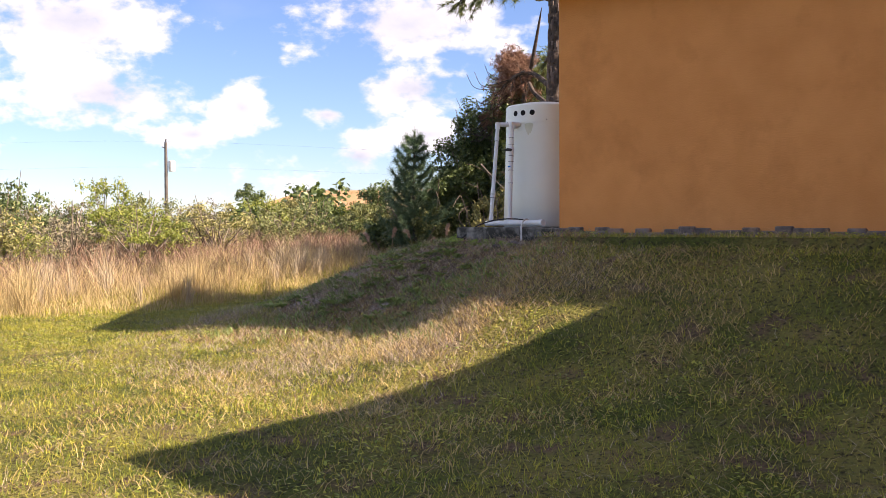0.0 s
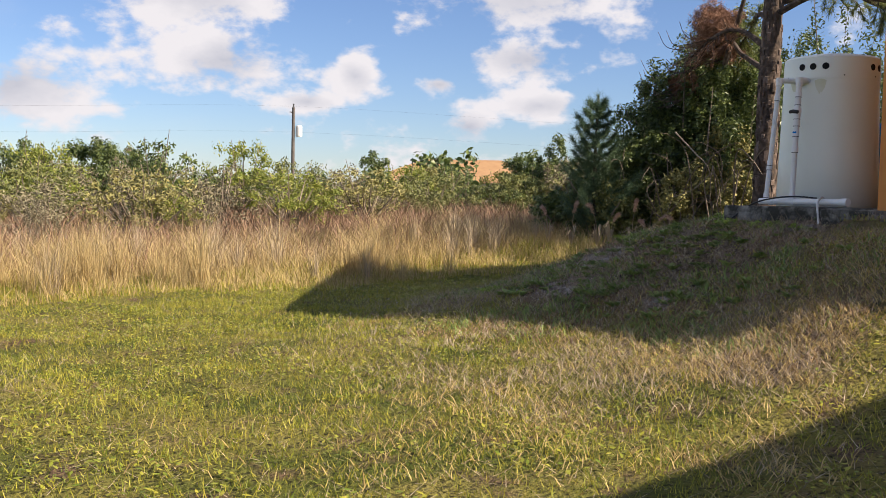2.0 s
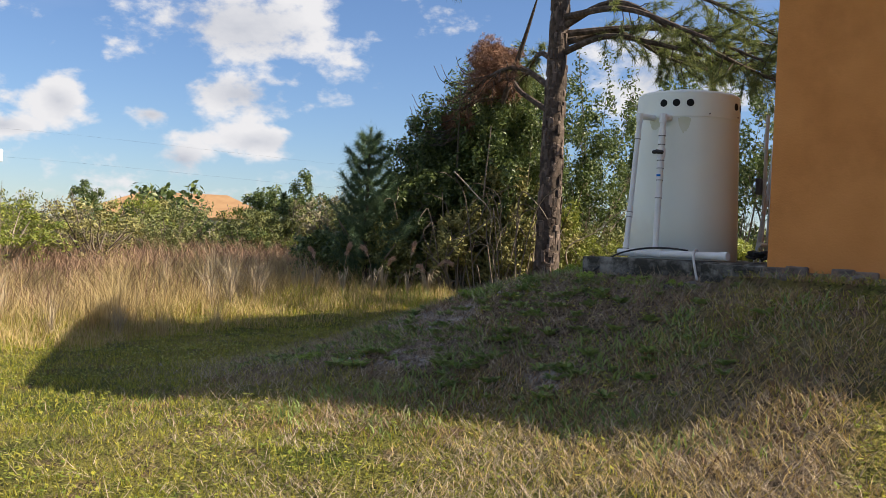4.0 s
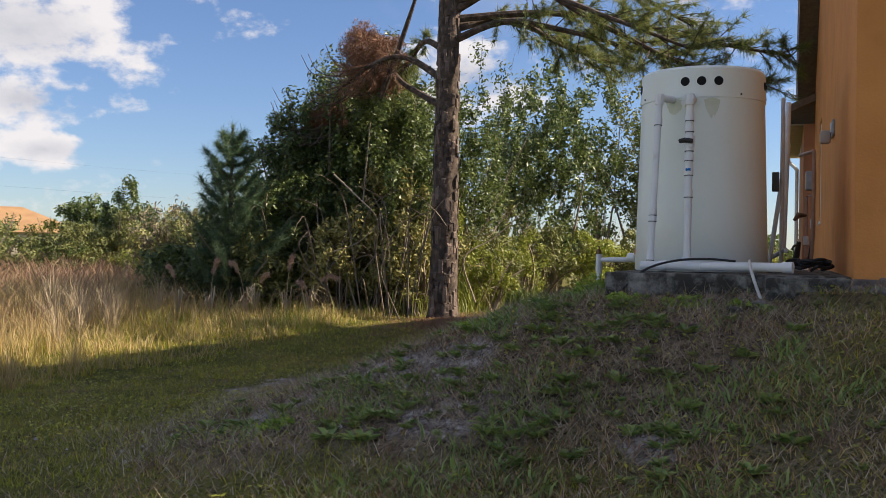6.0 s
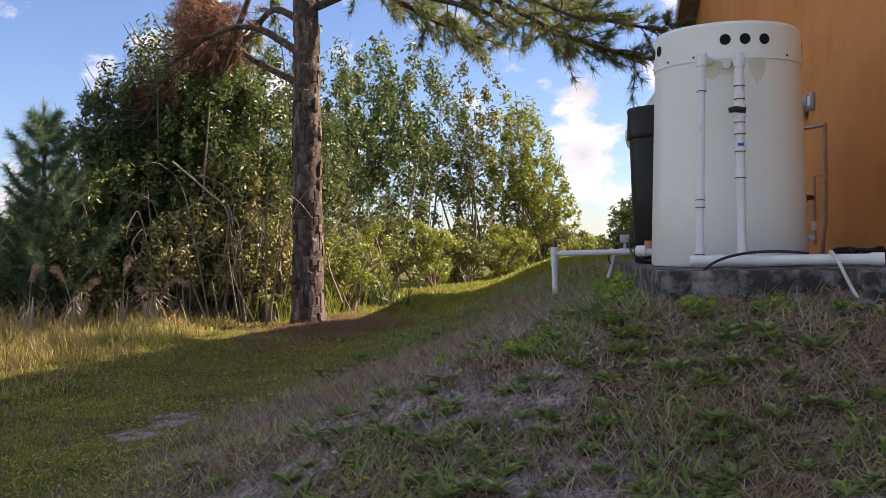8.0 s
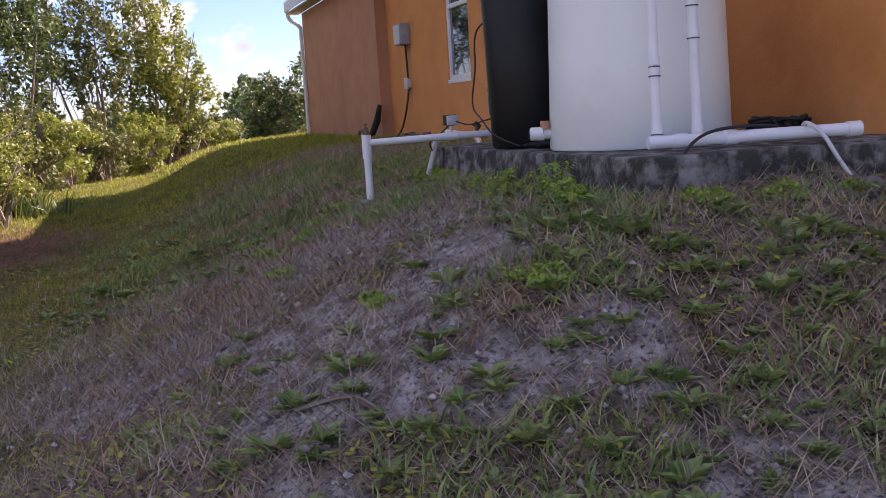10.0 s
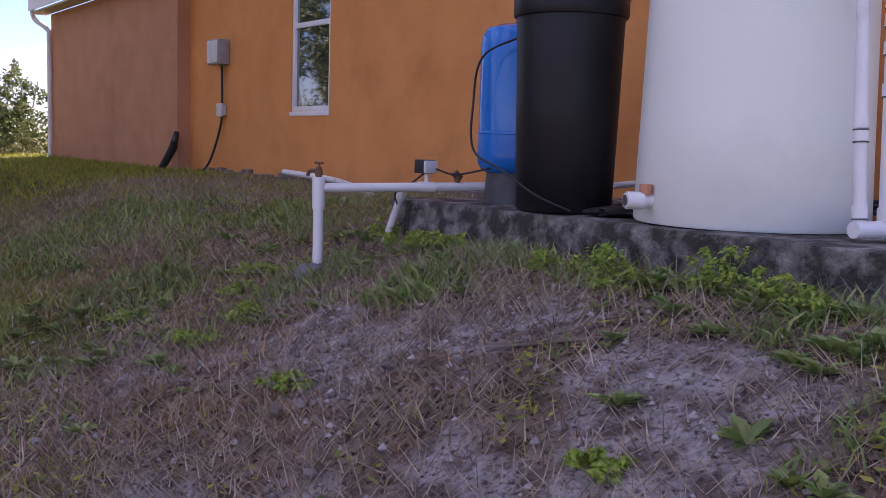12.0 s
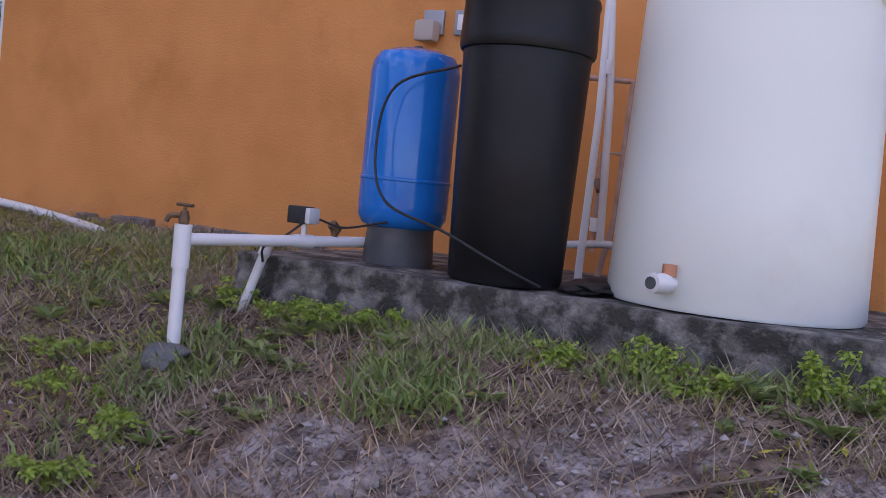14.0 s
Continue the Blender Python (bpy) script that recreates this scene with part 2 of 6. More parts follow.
M_DEAD = surface("dead_needle", (0.17, 0.085, 0.05), (0.34, 0.185, 0.115), 0.8, island=0.3, scale=1.0)
M_OLIVE = surface("olive_scrub", (0.15, 0.15, 0.05), (0.40, 0.36, 0.125), 0.7, island=0.3, scale=0.35, through_light=0.15)
M_LAWN = surface("lawn_blade", (0.13, 0.18, 0.015), (0.52, 0.44, 0.06), 0.6, island=0.3, scale=0.5, through_light=0.3)
M_STRAW = surface("straw", (0.30, 0.23, 0.15), (0.52, 0.42, 0.28), 0.8, island=0.25, scale=1.0)
M_DEADSTALK = surface("dead_stalk", (0.13, 0.09, 0.06), (0.56, 0.45, 0.32), 0.85, island=0.3, scale=1.0)
M_PEBBLE = surface("pale_pebble", (0.26, 0.24, 0.22), (0.50, 0.47, 0.44), 0.9, island=0.2, scale=20)
M_TUFT = surface("coarse_blade", (0.15, 0.22, 0.02), (0.47, 0.43, 0.05), 0.55, island=0.3, scale=0.5, through_light=0.3)
M_HERB = surface("small_herb_leaf", (0.17, 0.28, 0.03), (0.36, 0.47, 0.065), 0.5, island=0.25, scale=3.0, through_light=0.3)
M_SCRUB = surface("scrub_leaf", (0.10, 0.125, 0.04), (0.27, 0.275, 0.09), 0.6, island=0.3, scale=0.4, through_light=0.2)
M_TALL = surface("dry_tall_grass", (0.34, 0.245, 0.105), (0.65, 0.505, 0.245), 0.75, island=0.25, scale=0.4, through_light=0.3)
M_TALLDARK = surface("russet_grass", (0.22, 0.13, 0.085), (0.40, 0.255, 0.165), 0.8, island=0.25, scale=0.4, through_light=0.2)
M_WEED = surface("weed_leaf", (0.12, 0.20, 0.045), (0.33, 0.41, 0.12), 0.5, island=0.3, scale=1.0, through_light=0.25)
M_PALM = surface("palmetto_leaf", (0.17, 0.27, 0.03), (0.36, 0.44, 0.06), 0.45, island=0.3, through_light=0.25)
M_FARROOF = surface("terracotta_roof", (0.34, 0.19, 0.09), (0.42, 0.25, 0.12), 0.9, scale=1.0, bump=0.3, bump_scale=6)
M_FARGREY = surface("grey_roof", (0.20, 0.19, 0.19), (0.26, 0.25, 0.25), 0.9, scale=1.0)
M_FARWALL = surface("cream_wall", (0.60, 0.52, 0.40), (0.66, 0.58, 0.46), 0.9, scale=1.0)
M_POLE = surface("weathered_pole", (0.085, 0.075, 0.068), (0.15, 0.13, 0.115), 0.9, scale=4)


def ground_material():
    m = bpy.data.materials.new("lawn_soil")
    m.use_nodes = True
    N, L = m.node_tree.nodes, m.node_tree.links
    b = N["Principled BSDF"]
    b.inputs["Roughness"].default_value, b.inputs["Specular IOR Level"].default_value = 0.95, 0.1
    co = N.new("ShaderNodeTexCoord").outputs["Object"]

    def noise_at(scale, detail=6.0):
        n = N.new("ShaderNodeTexNoise")
        n.inputs["Scale"].default_value, n.inputs["Detail"].default_value = scale, detail
        L.new(co, n.inputs["Vector"])
        return n.outputs[0]

    def mixed(a, c, f, lo=0.35, hi=0.65):
        r = N.new("ShaderNodeMapRange")
        r.inputs["From Min"].default_value, r.inputs["From Max"].default_value = lo, hi
        L.new(f, r.inputs["Value"])
        x = N.new("ShaderNodeMix")
        x.data_type = "RGBA"
        for slot, v in ((6, a), (7, c)):
            if isinstance(v, tuple):
                x.inputs[slot].default_value = (*v, 1)
            else:
                L.new(v, x.inputs[slot])
        L.new(r.outputs[0], x.inputs[0])
        return x.outputs[2]

    green = mixed((0.085, 0.105, 0.022), (0.22, 0.19, 0.055), noise_at(1.1))
    green = mixed(green, (0.16, 0.105, 0.065), noise_at(2.7), 0.54, 0.70)
    # fine dark specks paint in the shade of gaps between blades
    green = mixed(green, (0.04, 0.036, 0.018), noise_at(28.0, 3), 0.5, 0.7)
    brown = mixed((0.12, 0.085, 0.06), (0.31, 0.235, 0.17), noise_at(9.0), 0.36, 0.64)
    # the same painted gap shade on the brown, thatchy soil
    brown = mixed(brown, (0.045, 0.033, 0.024), noise_at(33.0, 4), 0.5, 0.66)
    tread = N.new("ShaderNodeAttribute")
    tread.attribute_name = "worn"
    green = mixed(green, brown, tread.outputs["Fac"], 0.3, 0.75)
    sand = mixed((0.155, 0.12, 0.10), (0.47, 0.425, 0.40), noise_at(7.0), 0.38, 0.60)
    sand = mixed(sand, (0.09, 0.068, 0.055), noise_at(40.0, 4), 0.5, 0.68)
    bare = N.new("ShaderNodeAttribute")
    bare.attribute_name = "bare"
    L.new(mixed(green, sand, bare.outputs["Fac"], 0.35, 0.6), b.inputs["Base Color"])
    bp = N.new("ShaderNodeBump")
    bp.inputs["Strength"].default_value, bp.inputs["Distance"].default_value = 1.0, 0.07
    L.new(noise_at(26.0, 8), bp.inputs["Height"])
    L.new(bp.outputs[0], b.inputs["Normal"])
    return m


M_GROUND = ground_material()


# ---- geometry helpers ----
def flatmesh(name, verts, faces, material, smooth=False):
    """A mesh from arrays of corners and of triangles or quads."""
    verts, faces = np.asarray(verts, np.float32).reshape(-1, 3), np.asarray(faces, np.int32)
    me = bpy.data.meshes.new(name)
    k = faces.shape[1]
    me.vertices.add(len(verts)), me.loops.add(faces.size), me.polygons.add(len(faces))
    me.vertices.foreach_set("co", verts.ravel())
    me.loops.foreach_set("vertex_index", faces.ravel())
    me.polygons.foreach_set("loop_start", np.arange(0, faces.size, k, dtype=np.int32))
    me.polygons.foreach_set("use_smooth", np.full(len(faces), smooth))
    me.materials.append(material)
    me.update()
    return me


def thing(name, at, label, category, group="", kind=""):
    ob = new(name)
    ob.matrix_world = Matrix.Translation(at)
    ob.empty_display_size = 0.1
    return tagged(ob, label, category, group, kind)


def under(ob, parent):
    """Hang ob, built in world places, under parent."""
    if parent:
        ob.parent = parent
        top, m = parent, Matrix()
        chain = []
        while top:
            chain.append(top)
            top = top.parent
        for o in reversed(chain):
            m = m @ o.matrix_parent_inverse @ o.matrix_basis
        ob.matrix_parent_inverse = m.inverted()
    return ob


def part(name, bm, material, parent=None, label="", smooth=True):
    if isinstance(bm, bpy.types.Mesh):
        me = bm
    else:
        me = bpy.data.meshes.new(name)
        bmesh.ops.recalc_face_normals(bm, faces=bm.faces)
        bm.to_mesh(me)
        bm.free()
        me.materials.append(material)
        if smooth:
            me.polygons.foreach_set("use_smooth", np.full(len(me.polygons), True))
            me.set_sharp_from_angle(angle=radians(38))
    ob = under(new(name, me), parent)
    return tagged(ob, label)


def box(lo, hi, bevel=0.0, bm=None, seg=2):
    bm = bm or bmesh.new()
    r = bmesh.ops.create_cube(bm, size=1.0)
    lo, hi = Vector(lo), Vector(hi)
    for v in r["verts"]:
        v.co = (lo + hi) / 2 + Vector(a * b for a, b in zip(v.co, hi - lo))
    if bevel:
        edges = list({e for v in r["verts"] for e in v.link_edges})
        bmesh.ops.bevel(bm, geom=edges, offset=bevel, segments=seg, affect="EDGES", profile=0.6)
    return bm


def lathe(profile, at, seg=48, bm=None):
    """Turn (radius, height) pairs about the upright through at; a radius of 0 closes an end."""
    bm = bm or bmesh.new()
    rings = []
    for r, z in profile:
        if r <= 0:
            rings.append([bm.verts.new((at[0], at[1], at[2] + z))])
        else:
            rings.append([bm.verts.new((at[0] + r * math.cos(2 * math.pi * i / seg), at[1] + r * math.sin(2 * math.pi * i / seg), at[2] + z)) for i in range(seg)])
    for a, b in zip(rings, rings[1:]):
        for i in range(seg):
            j = (i + 1) % seg
            if len(a) == 1:
                bm.faces.new((a[0], b[i], b[j]))
            elif len(b) == 1:
                bm.faces.new((a[i], a[j], b[0]))
            else:
                bm.faces.new((a[i], a[j], b[j], b[i]))
    return bm


def tube(points, radius, seg=12, bm=None, caps=True):
    """A round pipe along points; radius is one number or one for each point."""
    bm = bm or bmesh.new()
    pts = [Vector(p) for p in points]
    radii = [radius] * len(pts) if isinstance(radius, (int, float)) else radius
    rings, side = [], None
    for i, p in enumerate(pts):
        way = (pts[min(i + 1, len(pts) - 1)] - pts[max(i - 1, 0)]).normalized()
        if side is None:
            side = way.orthogonal().normalized()
        side = (side - way * side.dot(way)).normalized()
        other = way.cross(side)
        rings.append([bm.verts.new(p + radii[i] * (math.cos(a) * side + math.sin(a) * other)) for a in (2 * math.pi * k / seg for k in range(seg))])
    for a, b in zip(rings, rings[1:]):
        for i in range(seg):
            bm.faces.new((a[i], a[(i + 1) % seg], b[(i + 1) % seg], b[i]))
    if caps:
        bm.faces.new(list(reversed(rings[0])))
        bm.faces.new(rings[-1])
    return bm


def arc(points, steps=8):
    """A smooth line through points (Catmull-Rom)."""
    p = [Vector(q) for q in points]
    p = [2 * p[0] - p[1]] + p + [2 * p[-1] - p[-2]]
    out = []
    for i in range(1, len(p) - 2):
        for s in range(steps):
            t = s / steps
            a, b, c, d = p[i - 1 : i + 3]
            out.append(0.5 * (2 * b + (c - a) * t + (2 * a - 5 * b + 4 * c - d) * t * t + (3 * b - a - 3 * c + d) * t**3))
    return out + [p[-2]]


rng = np.random.default_rng(7)
GRID = np.random.default_rng(3).random((64, 64))


def rough2(x, y, size):
    """Smooth noise from 0 to 1 with features of that size in metres."""
    u, v = np.asarray(x) / size + 500.3, np.asarray(y) / size + 300.7
    i, j = np.floor(u).astype(int), np.floor(v).astype(int)
    f, g = u - i, v - j
    f, g = f * f * (3 - 2 * f), g * g * (3 - 2 * g)
    a, b = GRID[i % 64, j % 64], GRID[(i + 1) % 64, j % 64]
    c, d = GRID[i % 64, (j + 1) % 64], GRID[(i + 1) % 64, (j + 1) % 64]
    return (a * (1 - f) + b * f) * (1 - g) + (c * (1 - f) + d * f) * g


def ease(x, a, b):
    t = np.clip((np.asarray(x, float) - a) / (b - a), 0, 1)
    return t * t * (3 - 2 * t)


def height(x, y):
    """The ground: a lawn with the mound on which the house stands."""
    x, y = np.asarray(x, float), np.asarray(y, float)
    low = -1.5 + 0.42 * ease(-x, 0.5, 7.5) + 0.08 * ease(-x, 8, 16)
    out_x = np.maximum(x - (1.15 + 1.0 * ease(y, 0.4, 2.2)), 0)
    out_y = np.maximum(-0.74 - y, 0)
    out_x = np.maximum(out_x, np.maximum(-18.6 - x, 0))
    d = np.hypot(out_x, out_y) - np.minimum(np.maximum(y + 0.74, 0), 1.8) * (out_x <= 0)
    table = lambda q: np.interp(q, (-1.8, 0, 0.75, 1.05, 2.4, 4.2, 7, 60), (-0.07, -0.16, -0.30, -0.43, -1.03, -1.50, -1.75, -4))
    m = (table(d - 0.35) + table(d) + table(d + 0.35)) / 3
    z = np.log(np.exp(7 * m) + np.exp(7 * low)) / 7 - 0.03
    bumpy = 0.07 * (rough2(x, y, 0.9) - 0.5) + 0.035 * (rough2(x, y, 0.28) - 0.5)
    z -= 0.13 * ease(-x, 1.0, 2.2) * ease(x, -6, -3) * np.exp(-(((y + 1.7) / 0.8) ** 2))
    return z + bumpy * (1 - np.exp(-np.maximum(d, 0) * 2))


def bareness(x, y):
    """How bare the soil is: sandy scrapes on the shaded slope below the tanks."""
    x, y = np.asarray(x, float), np.asarray(y, float)
    slope = np.exp(-(((x - 0.2) / 3.0) ** 2) - ((y + 2.7) / 1.5) ** 2)
    spots = np.zeros_like(x)
    for cx, cy, r in ((-1.3, -5.0, 0.5), (-0.1, -3.2, 0.55), (-0.8, -2.0, 0.5), (-1.2, -1.8, 0.35), (0.9, -1.8, 0.4), (1.6, -2.4, 0.5), (0.6, -2.5, 0.35), (-1.6, -2.6, 0.5), (2.4, -3.0, 0.5), (3.2, -1.4, 0.4), (2.25, -1.55, 0.3), (2.2, -1.95, 0.3), (-0.65, -5.0, 0.4), (-0.1, -1.75, 0.4), (2.65, -1.1, 0.25), (0.45, -1.65, 0.32), (-0.75, -2.25, 0.4), (-1.2, -2.7, 0.3), (3.3, -0.1, 0.3)):
        spots = np.maximum(spots, np.exp(-(((x - cx) / r) ** 2 + ((y - cy) / (r * 0.8)) ** 2)))
    n = 0.6 * rough2(x, y, 0.55) + 0.4 * rough2(x + 9, y, 0.17)
    return np.clip(1.05 * slope * (n - 0.18) + spots * (1.5 * n - 0.25), 0, 1)


def worn(x, y):
    """Where the mound is trodden and thatchy rather than green."""
    x, y = np.asarray(x, float), np.asarray(y, float)
    return np.clip(1.15 * np.exp(-(((x - 0.4) / 3.1) ** 4) - ((y + 1.7) / 2.5) ** 4) * (0.5 + 0.9 * rough2(x + 5, y, 0.7)), 0, 1) + 0.5 * np.exp(-(((x - 4.2) / 2.2) ** 2) - ((y - 0.3) / 2.6) ** 2) * rough2(x, y + 8, 0.9) + 0.5 * np.exp(-(((x - 4.6) / 2.4) ** 2) - ((y - 2.6) / 2.4) ** 2) * ease(rough2(x + 3, y, 0.8), 0.35, 0.75) + 0.95 * np.exp(-(((x + 5.2) / 3.6) ** 2) - ((y + 0.7) / 1.8) ** 2) * (0.2 + 0.9 * rough2(x, y + 17, 0.5))


# ---- ground ----
def spread(fine_lo, fine_hi, step, far):
    mid = np.arange(fine_lo, fine_hi + step / 2, step)
    grow = step * np.cumsum(1.18 ** np.arange(1, 60))
    grow = grow[grow < far]
    return np.concatenate([(fine_lo - grow)[::-1], mid, fine_hi + grow])


gx, gy = spread(-8, 12.5, 0.11, 2500), spread(-10, 9, 0.11, 2500)
GX, GY = np.meshgrid(gx, gy, indexing="ij")
GZ = height(GX, GY)
nx, ny = GX.shape
idx = np.arange(nx * ny).reshape(nx, ny)
quads = np.stack([idx[:-1, :-1], idx[1:, :-1], idx[1:, 1:], idx[:-1, 1:]], -1).reshape(-1, 4)
me = flatmesh("ground", np.stack([GX, GY, GZ], -1).reshape(-1, 3), quads, M_GROUND, True)
att = me.attributes.new("bare", "FLOAT", "POINT")
att.data.foreach_set("value", bareness(GX, GY).astype(np.float32).ravel())
att = me.attributes.new("worn", "FLOAT", "POINT")
att.data.foreach_set("value", worn(GX, GY).astype(np.float32).ravel())
tagged(new("ground", me), "patchy lawn over a low mound with bare sandy scrapes", "ground", kind="structure")


def place(n, x0, x1, y0, y1):
    return rng.uniform(x0, x1, n), rng.uniform(y0, y1, n)


def blades(x, y, z, tall, wide, lean, name, material, label, category, bend=False):
    """Grass: each blade a leaning triangle, or a bent strip of three."""
    n = len(x)
    a, b = rng.uniform(0, 2 * np.pi, n), rng.uniform(0, 2 * np.pi, n)
    base = np.stack([x, y, z - 0.01], -1)
    side = np.stack([np.cos(a), np.sin(a), np.zeros(n)], -1) * (np.asarray(wide) / 2).reshape(-1, 1)
    fall = np.stack([np.cos(b), np.sin(b), np.zeros(n)], -1) * (np.asarray(tall) * lean).reshape(-1, 1)
    up = np.stack([np.zeros(n), np.zeros(n), np.asarray(tall) * np.sqrt(np.maximum(1 - np.asarray(lean) ** 2, 0.02))], -1)
    if bend:
        V = np.stack([base - side, base + side, base + 0.6 * up + 0.3 * fall - side * 0.7, base + 0.6 * up + 0.3 * fall + side * 0.7, base + up + fall], 1)
        F = np.array([[0, 1, 3], [0, 3, 2], [2, 3, 4]])
        F = (np.arange(n)[:, None, None] * 5 + F).reshape(-1, 3)
    else:
        V = np.stack([base - side, base + side, base + up + fall], 1)
        F = np.arange(3 * n).reshape(-1, 3)
    return tagged(new(name, flatmesh(name, V.reshape(-1, 3), F, material)), label, category, kind="stuff")


def on_lawn(x, y):
    """Outside the house and slab."""
    house = (x < 1.3) & (y > 1.0) | (x < 5.8) & (y > 8.6)
    slab_at = (x > -2.5) & (x < 1.1) & (y > -0.8) & (y < 1.1)
    return ~(house | slab_at)


# short lawn
x, y = place(420000, -9, 12.5, -9.5, 7)
near = rng.random(len(x)) < 0.45 + 0.55 * np.exp(-((x - 4) ** 2 + (y + 1) ** 2) / 40)
keep = on_lawn(x, y) & near & (rng.random(len(x)) > bareness(x, y) * 1.9 - 0.12) & (rng.random(len(x)) < 0.35 + 0.9 * rough2(x, y, 0.5)) & (rng.random(len(x)) > worn(x, y) * 0.62)
x, y = x[keep], y[keep]
tall = 0.035 + 0.055 * rng.random(len(x)) * (0.5 + rough2(x, y, 0.7))
blades(x, y, height(x, y), tall, 0.008, rng.uniform(0.2, 0.9, len(x)), "lawn_grass", M_LAWN, "short yellow-green lawn grass", "grass")
cx_, cy_ = place(5200, -8, 12.5, -8.8, 6)
x, y = np.repeat(cx_, 13) + rng.normal(0, 0.045, 5200 * 13), np.repeat(cy_, 13) + rng.normal(0, 0.045, 5200 * 13)
keep = on_lawn(x, y) & (bareness(x, y) < 0.35) & (rough2(x + 20, y, 0.8) > 0.35) & (rng.random(len(x)) > worn(x, y) * 0.55)
x, y = x[keep], y[keep]
blades(x, y, height(x, y), rng.uniform(0.04, 0.095, len(x)), 0.010, rng.uniform(0.4, 0.95, len(x)), "lawn_tufts", M_TUFT, "coarse yellow-green tufts in the lawn", "grass")
x, y = place(60000, -30, -8.5, -8, 1.2)
keep = on_lawn(x, y) & (y > -5.5) | (x > -12) & (y > -6.5) & on_lawn(x, y)
x, y = x[keep], y[keep]
blades(x, y, height(x, y), rng.uniform(0.05, 0.11, len(x)), 0.02, rng.uniform(0.3, 0.9, len(x)), "lane_grass", M_TUFT, "green mown lane between house and thicket", "grass")
x, y = place(330000, -9, 6.5, -6.5, 3)
keep = on_lawn(x, y) & (rng.random(len(x)) < 0.9 * worn(x, y) * (0.25 + rough2(x + 70, y, 0.35)))
x, y = x[keep], y[keep]
blades(x, y, height(x, y) + 0.012, rng.uniform(0.03, 0.19, len(x)), 0.006, rng.uniform(0.6, 0.995, len(x)), "dead_stalks", M_DEADSTALK, "grey-brown dead weed stalks matted on the slope", "grass")
# clover and small creeping leaves
x, y = place(60000, -6, 12.5, -8.5, 6.5)
keep = on_lawn(x, y) & (rough2(x + 33, y, 0.6) > 0.5) & (bareness(x, y) < 0.4)
x, y = x[keep], y[keep]
a = rng.uniform(0, 2 * np.pi, len(x))
c = np.stack([x, y, height(x, y) + rng.uniform(0.015, 0.055, len(x))], -1)
u = np.stack([np.cos(a), np.sin(a), rng.uniform(-0.2, 0.5, len(x))], -1) * rng.uniform(0.012, 0.03, (len(x), 1))
w = np.stack([-np.sin(a), np.cos(a), rng.uniform(-0.3, 0.3, len(x))], -1) * rng.uniform(0.007, 0.014, (len(x), 1))
V = np.stack([c - u, c + w, c + u, c - w], 1).reshape(-1, 3)
tagged(new("clover", flatmesh("clover", V, np.arange(len(V)).reshape(-1, 4), M_TUFT)), "small creeping clover leaves in the lawn", "clover", kind="stuff")
x, y = place(90000, -9, 12.5, -9.5, 7)
keep = on_lawn(x, y) & (rng.random(len(x)) < 0.25 + 0.9 * rough2(x + 40, y, 0.6) * (0.5 + bareness(x, y)))
x, y = x[keep], y[keep]
blades(x, y, height(x, y) + 0.012, rng.uniform(0.05, 0.16, len(x)), 0.005, rng.uniform(0.88, 0.995, len(x)), "dry_thatch", M_STRAW, "dry straw-coloured thatch lying on the lawn", "grass")

x, y = place(90000, 1.6, 9, -0.5, 6.5)
keep = on_lawn(x, y) & (rng.random(len(x)) < 0.75 * np.exp(-(((x - 4.6) / 2.6) ** 2) - ((y - 2.4) / 2.6) ** 2) * ease(rough2(x + 3, y, 0.8) * 0.6 + rough2(x, y, 0.3) * 0.4, 0.3, 0.7))
x, y = x[keep], y[keep]
blades(x, y, height(x, y) + 0.015, rng.uniform(0.05, 0.17, len(x)), 0.007, rng.uniform(0.75, 0.99, len(x)), "golden_thatch", M_GOLD, "golden dry grass matted on the lit slope", "grass", True)

x, y = place(60000, 1.6, 6.2, -3.4, 2.6)
keep = on_lawn(x, y) & (rng.random(len(x)) < 0.55 * np.exp(-(((x - 4.0) / 1.9) ** 4) - ((y + 0.2) / 2.1) ** 4) * ease(rough2(x + 12, y, 0.6) * 0.6 + rough2(x, y + 4, 0.22) * 0.4, 0.47, 0.68))
x, y = x[keep], y[keep]
blades(x, y, height(x, y) + 0.02, rng.uniform(0.05, 0.15, len(x)), 0.006, rng.uniform(0.8, 0.995, len(x)), "mound_thatch", M_DEADSTALK, "pale dry stalks matted over the mound", "grass", True)

# ---- house ----
house = thing("house", (-4.6, 6.0, -0.1), "single-storey orange stucco house with white trim and a shingle roof", "house")
WEST, EAST, SOUTH, WING = -10.5, 1.225, 1.087, 8.65


def wall_part(boxes, label="", paint=M_STUCCO):
    bm = bmesh.new()
    for lo, hi in boxes:
        box(lo, hi, bm=bm)
    return part("wall", bm, paint, house, label, smooth=False)


WX0, WX1, WZ0, WZ1 = -7.44, -6.53, 0.68, 2.2
south = wall_part([((WEST, SOUTH, -0.7), (WX0, SOUTH + 0.2, 3.1)), ((WX1, SOUTH, -0.7), (EAST, SOUTH + 0.2, 3.1)),
                   ((WX0, SOUTH, -0.7), (WX1, SOUTH + 0.2, WZ0)), ((WX0, SOUTH, WZ1), (WX1, SOUTH + 0.2, 3.1))], "orange stucco wall behind the tanks")
# west stretch in a pinker, browner stucco colour
wall_part([((-17.05, 0.9, -0.7), (WEST, 1.1, 2.6))], "pinkish-orange stucco wall", M_PINKISH)
wall_part([((WEST - 0.2, 1.1, -0.7), (WEST, SOUTH + 0.2, 2.6))])
wall_part([((-17.05, 1.1, -0.7), (-16.85, 11.0, 2.6))])
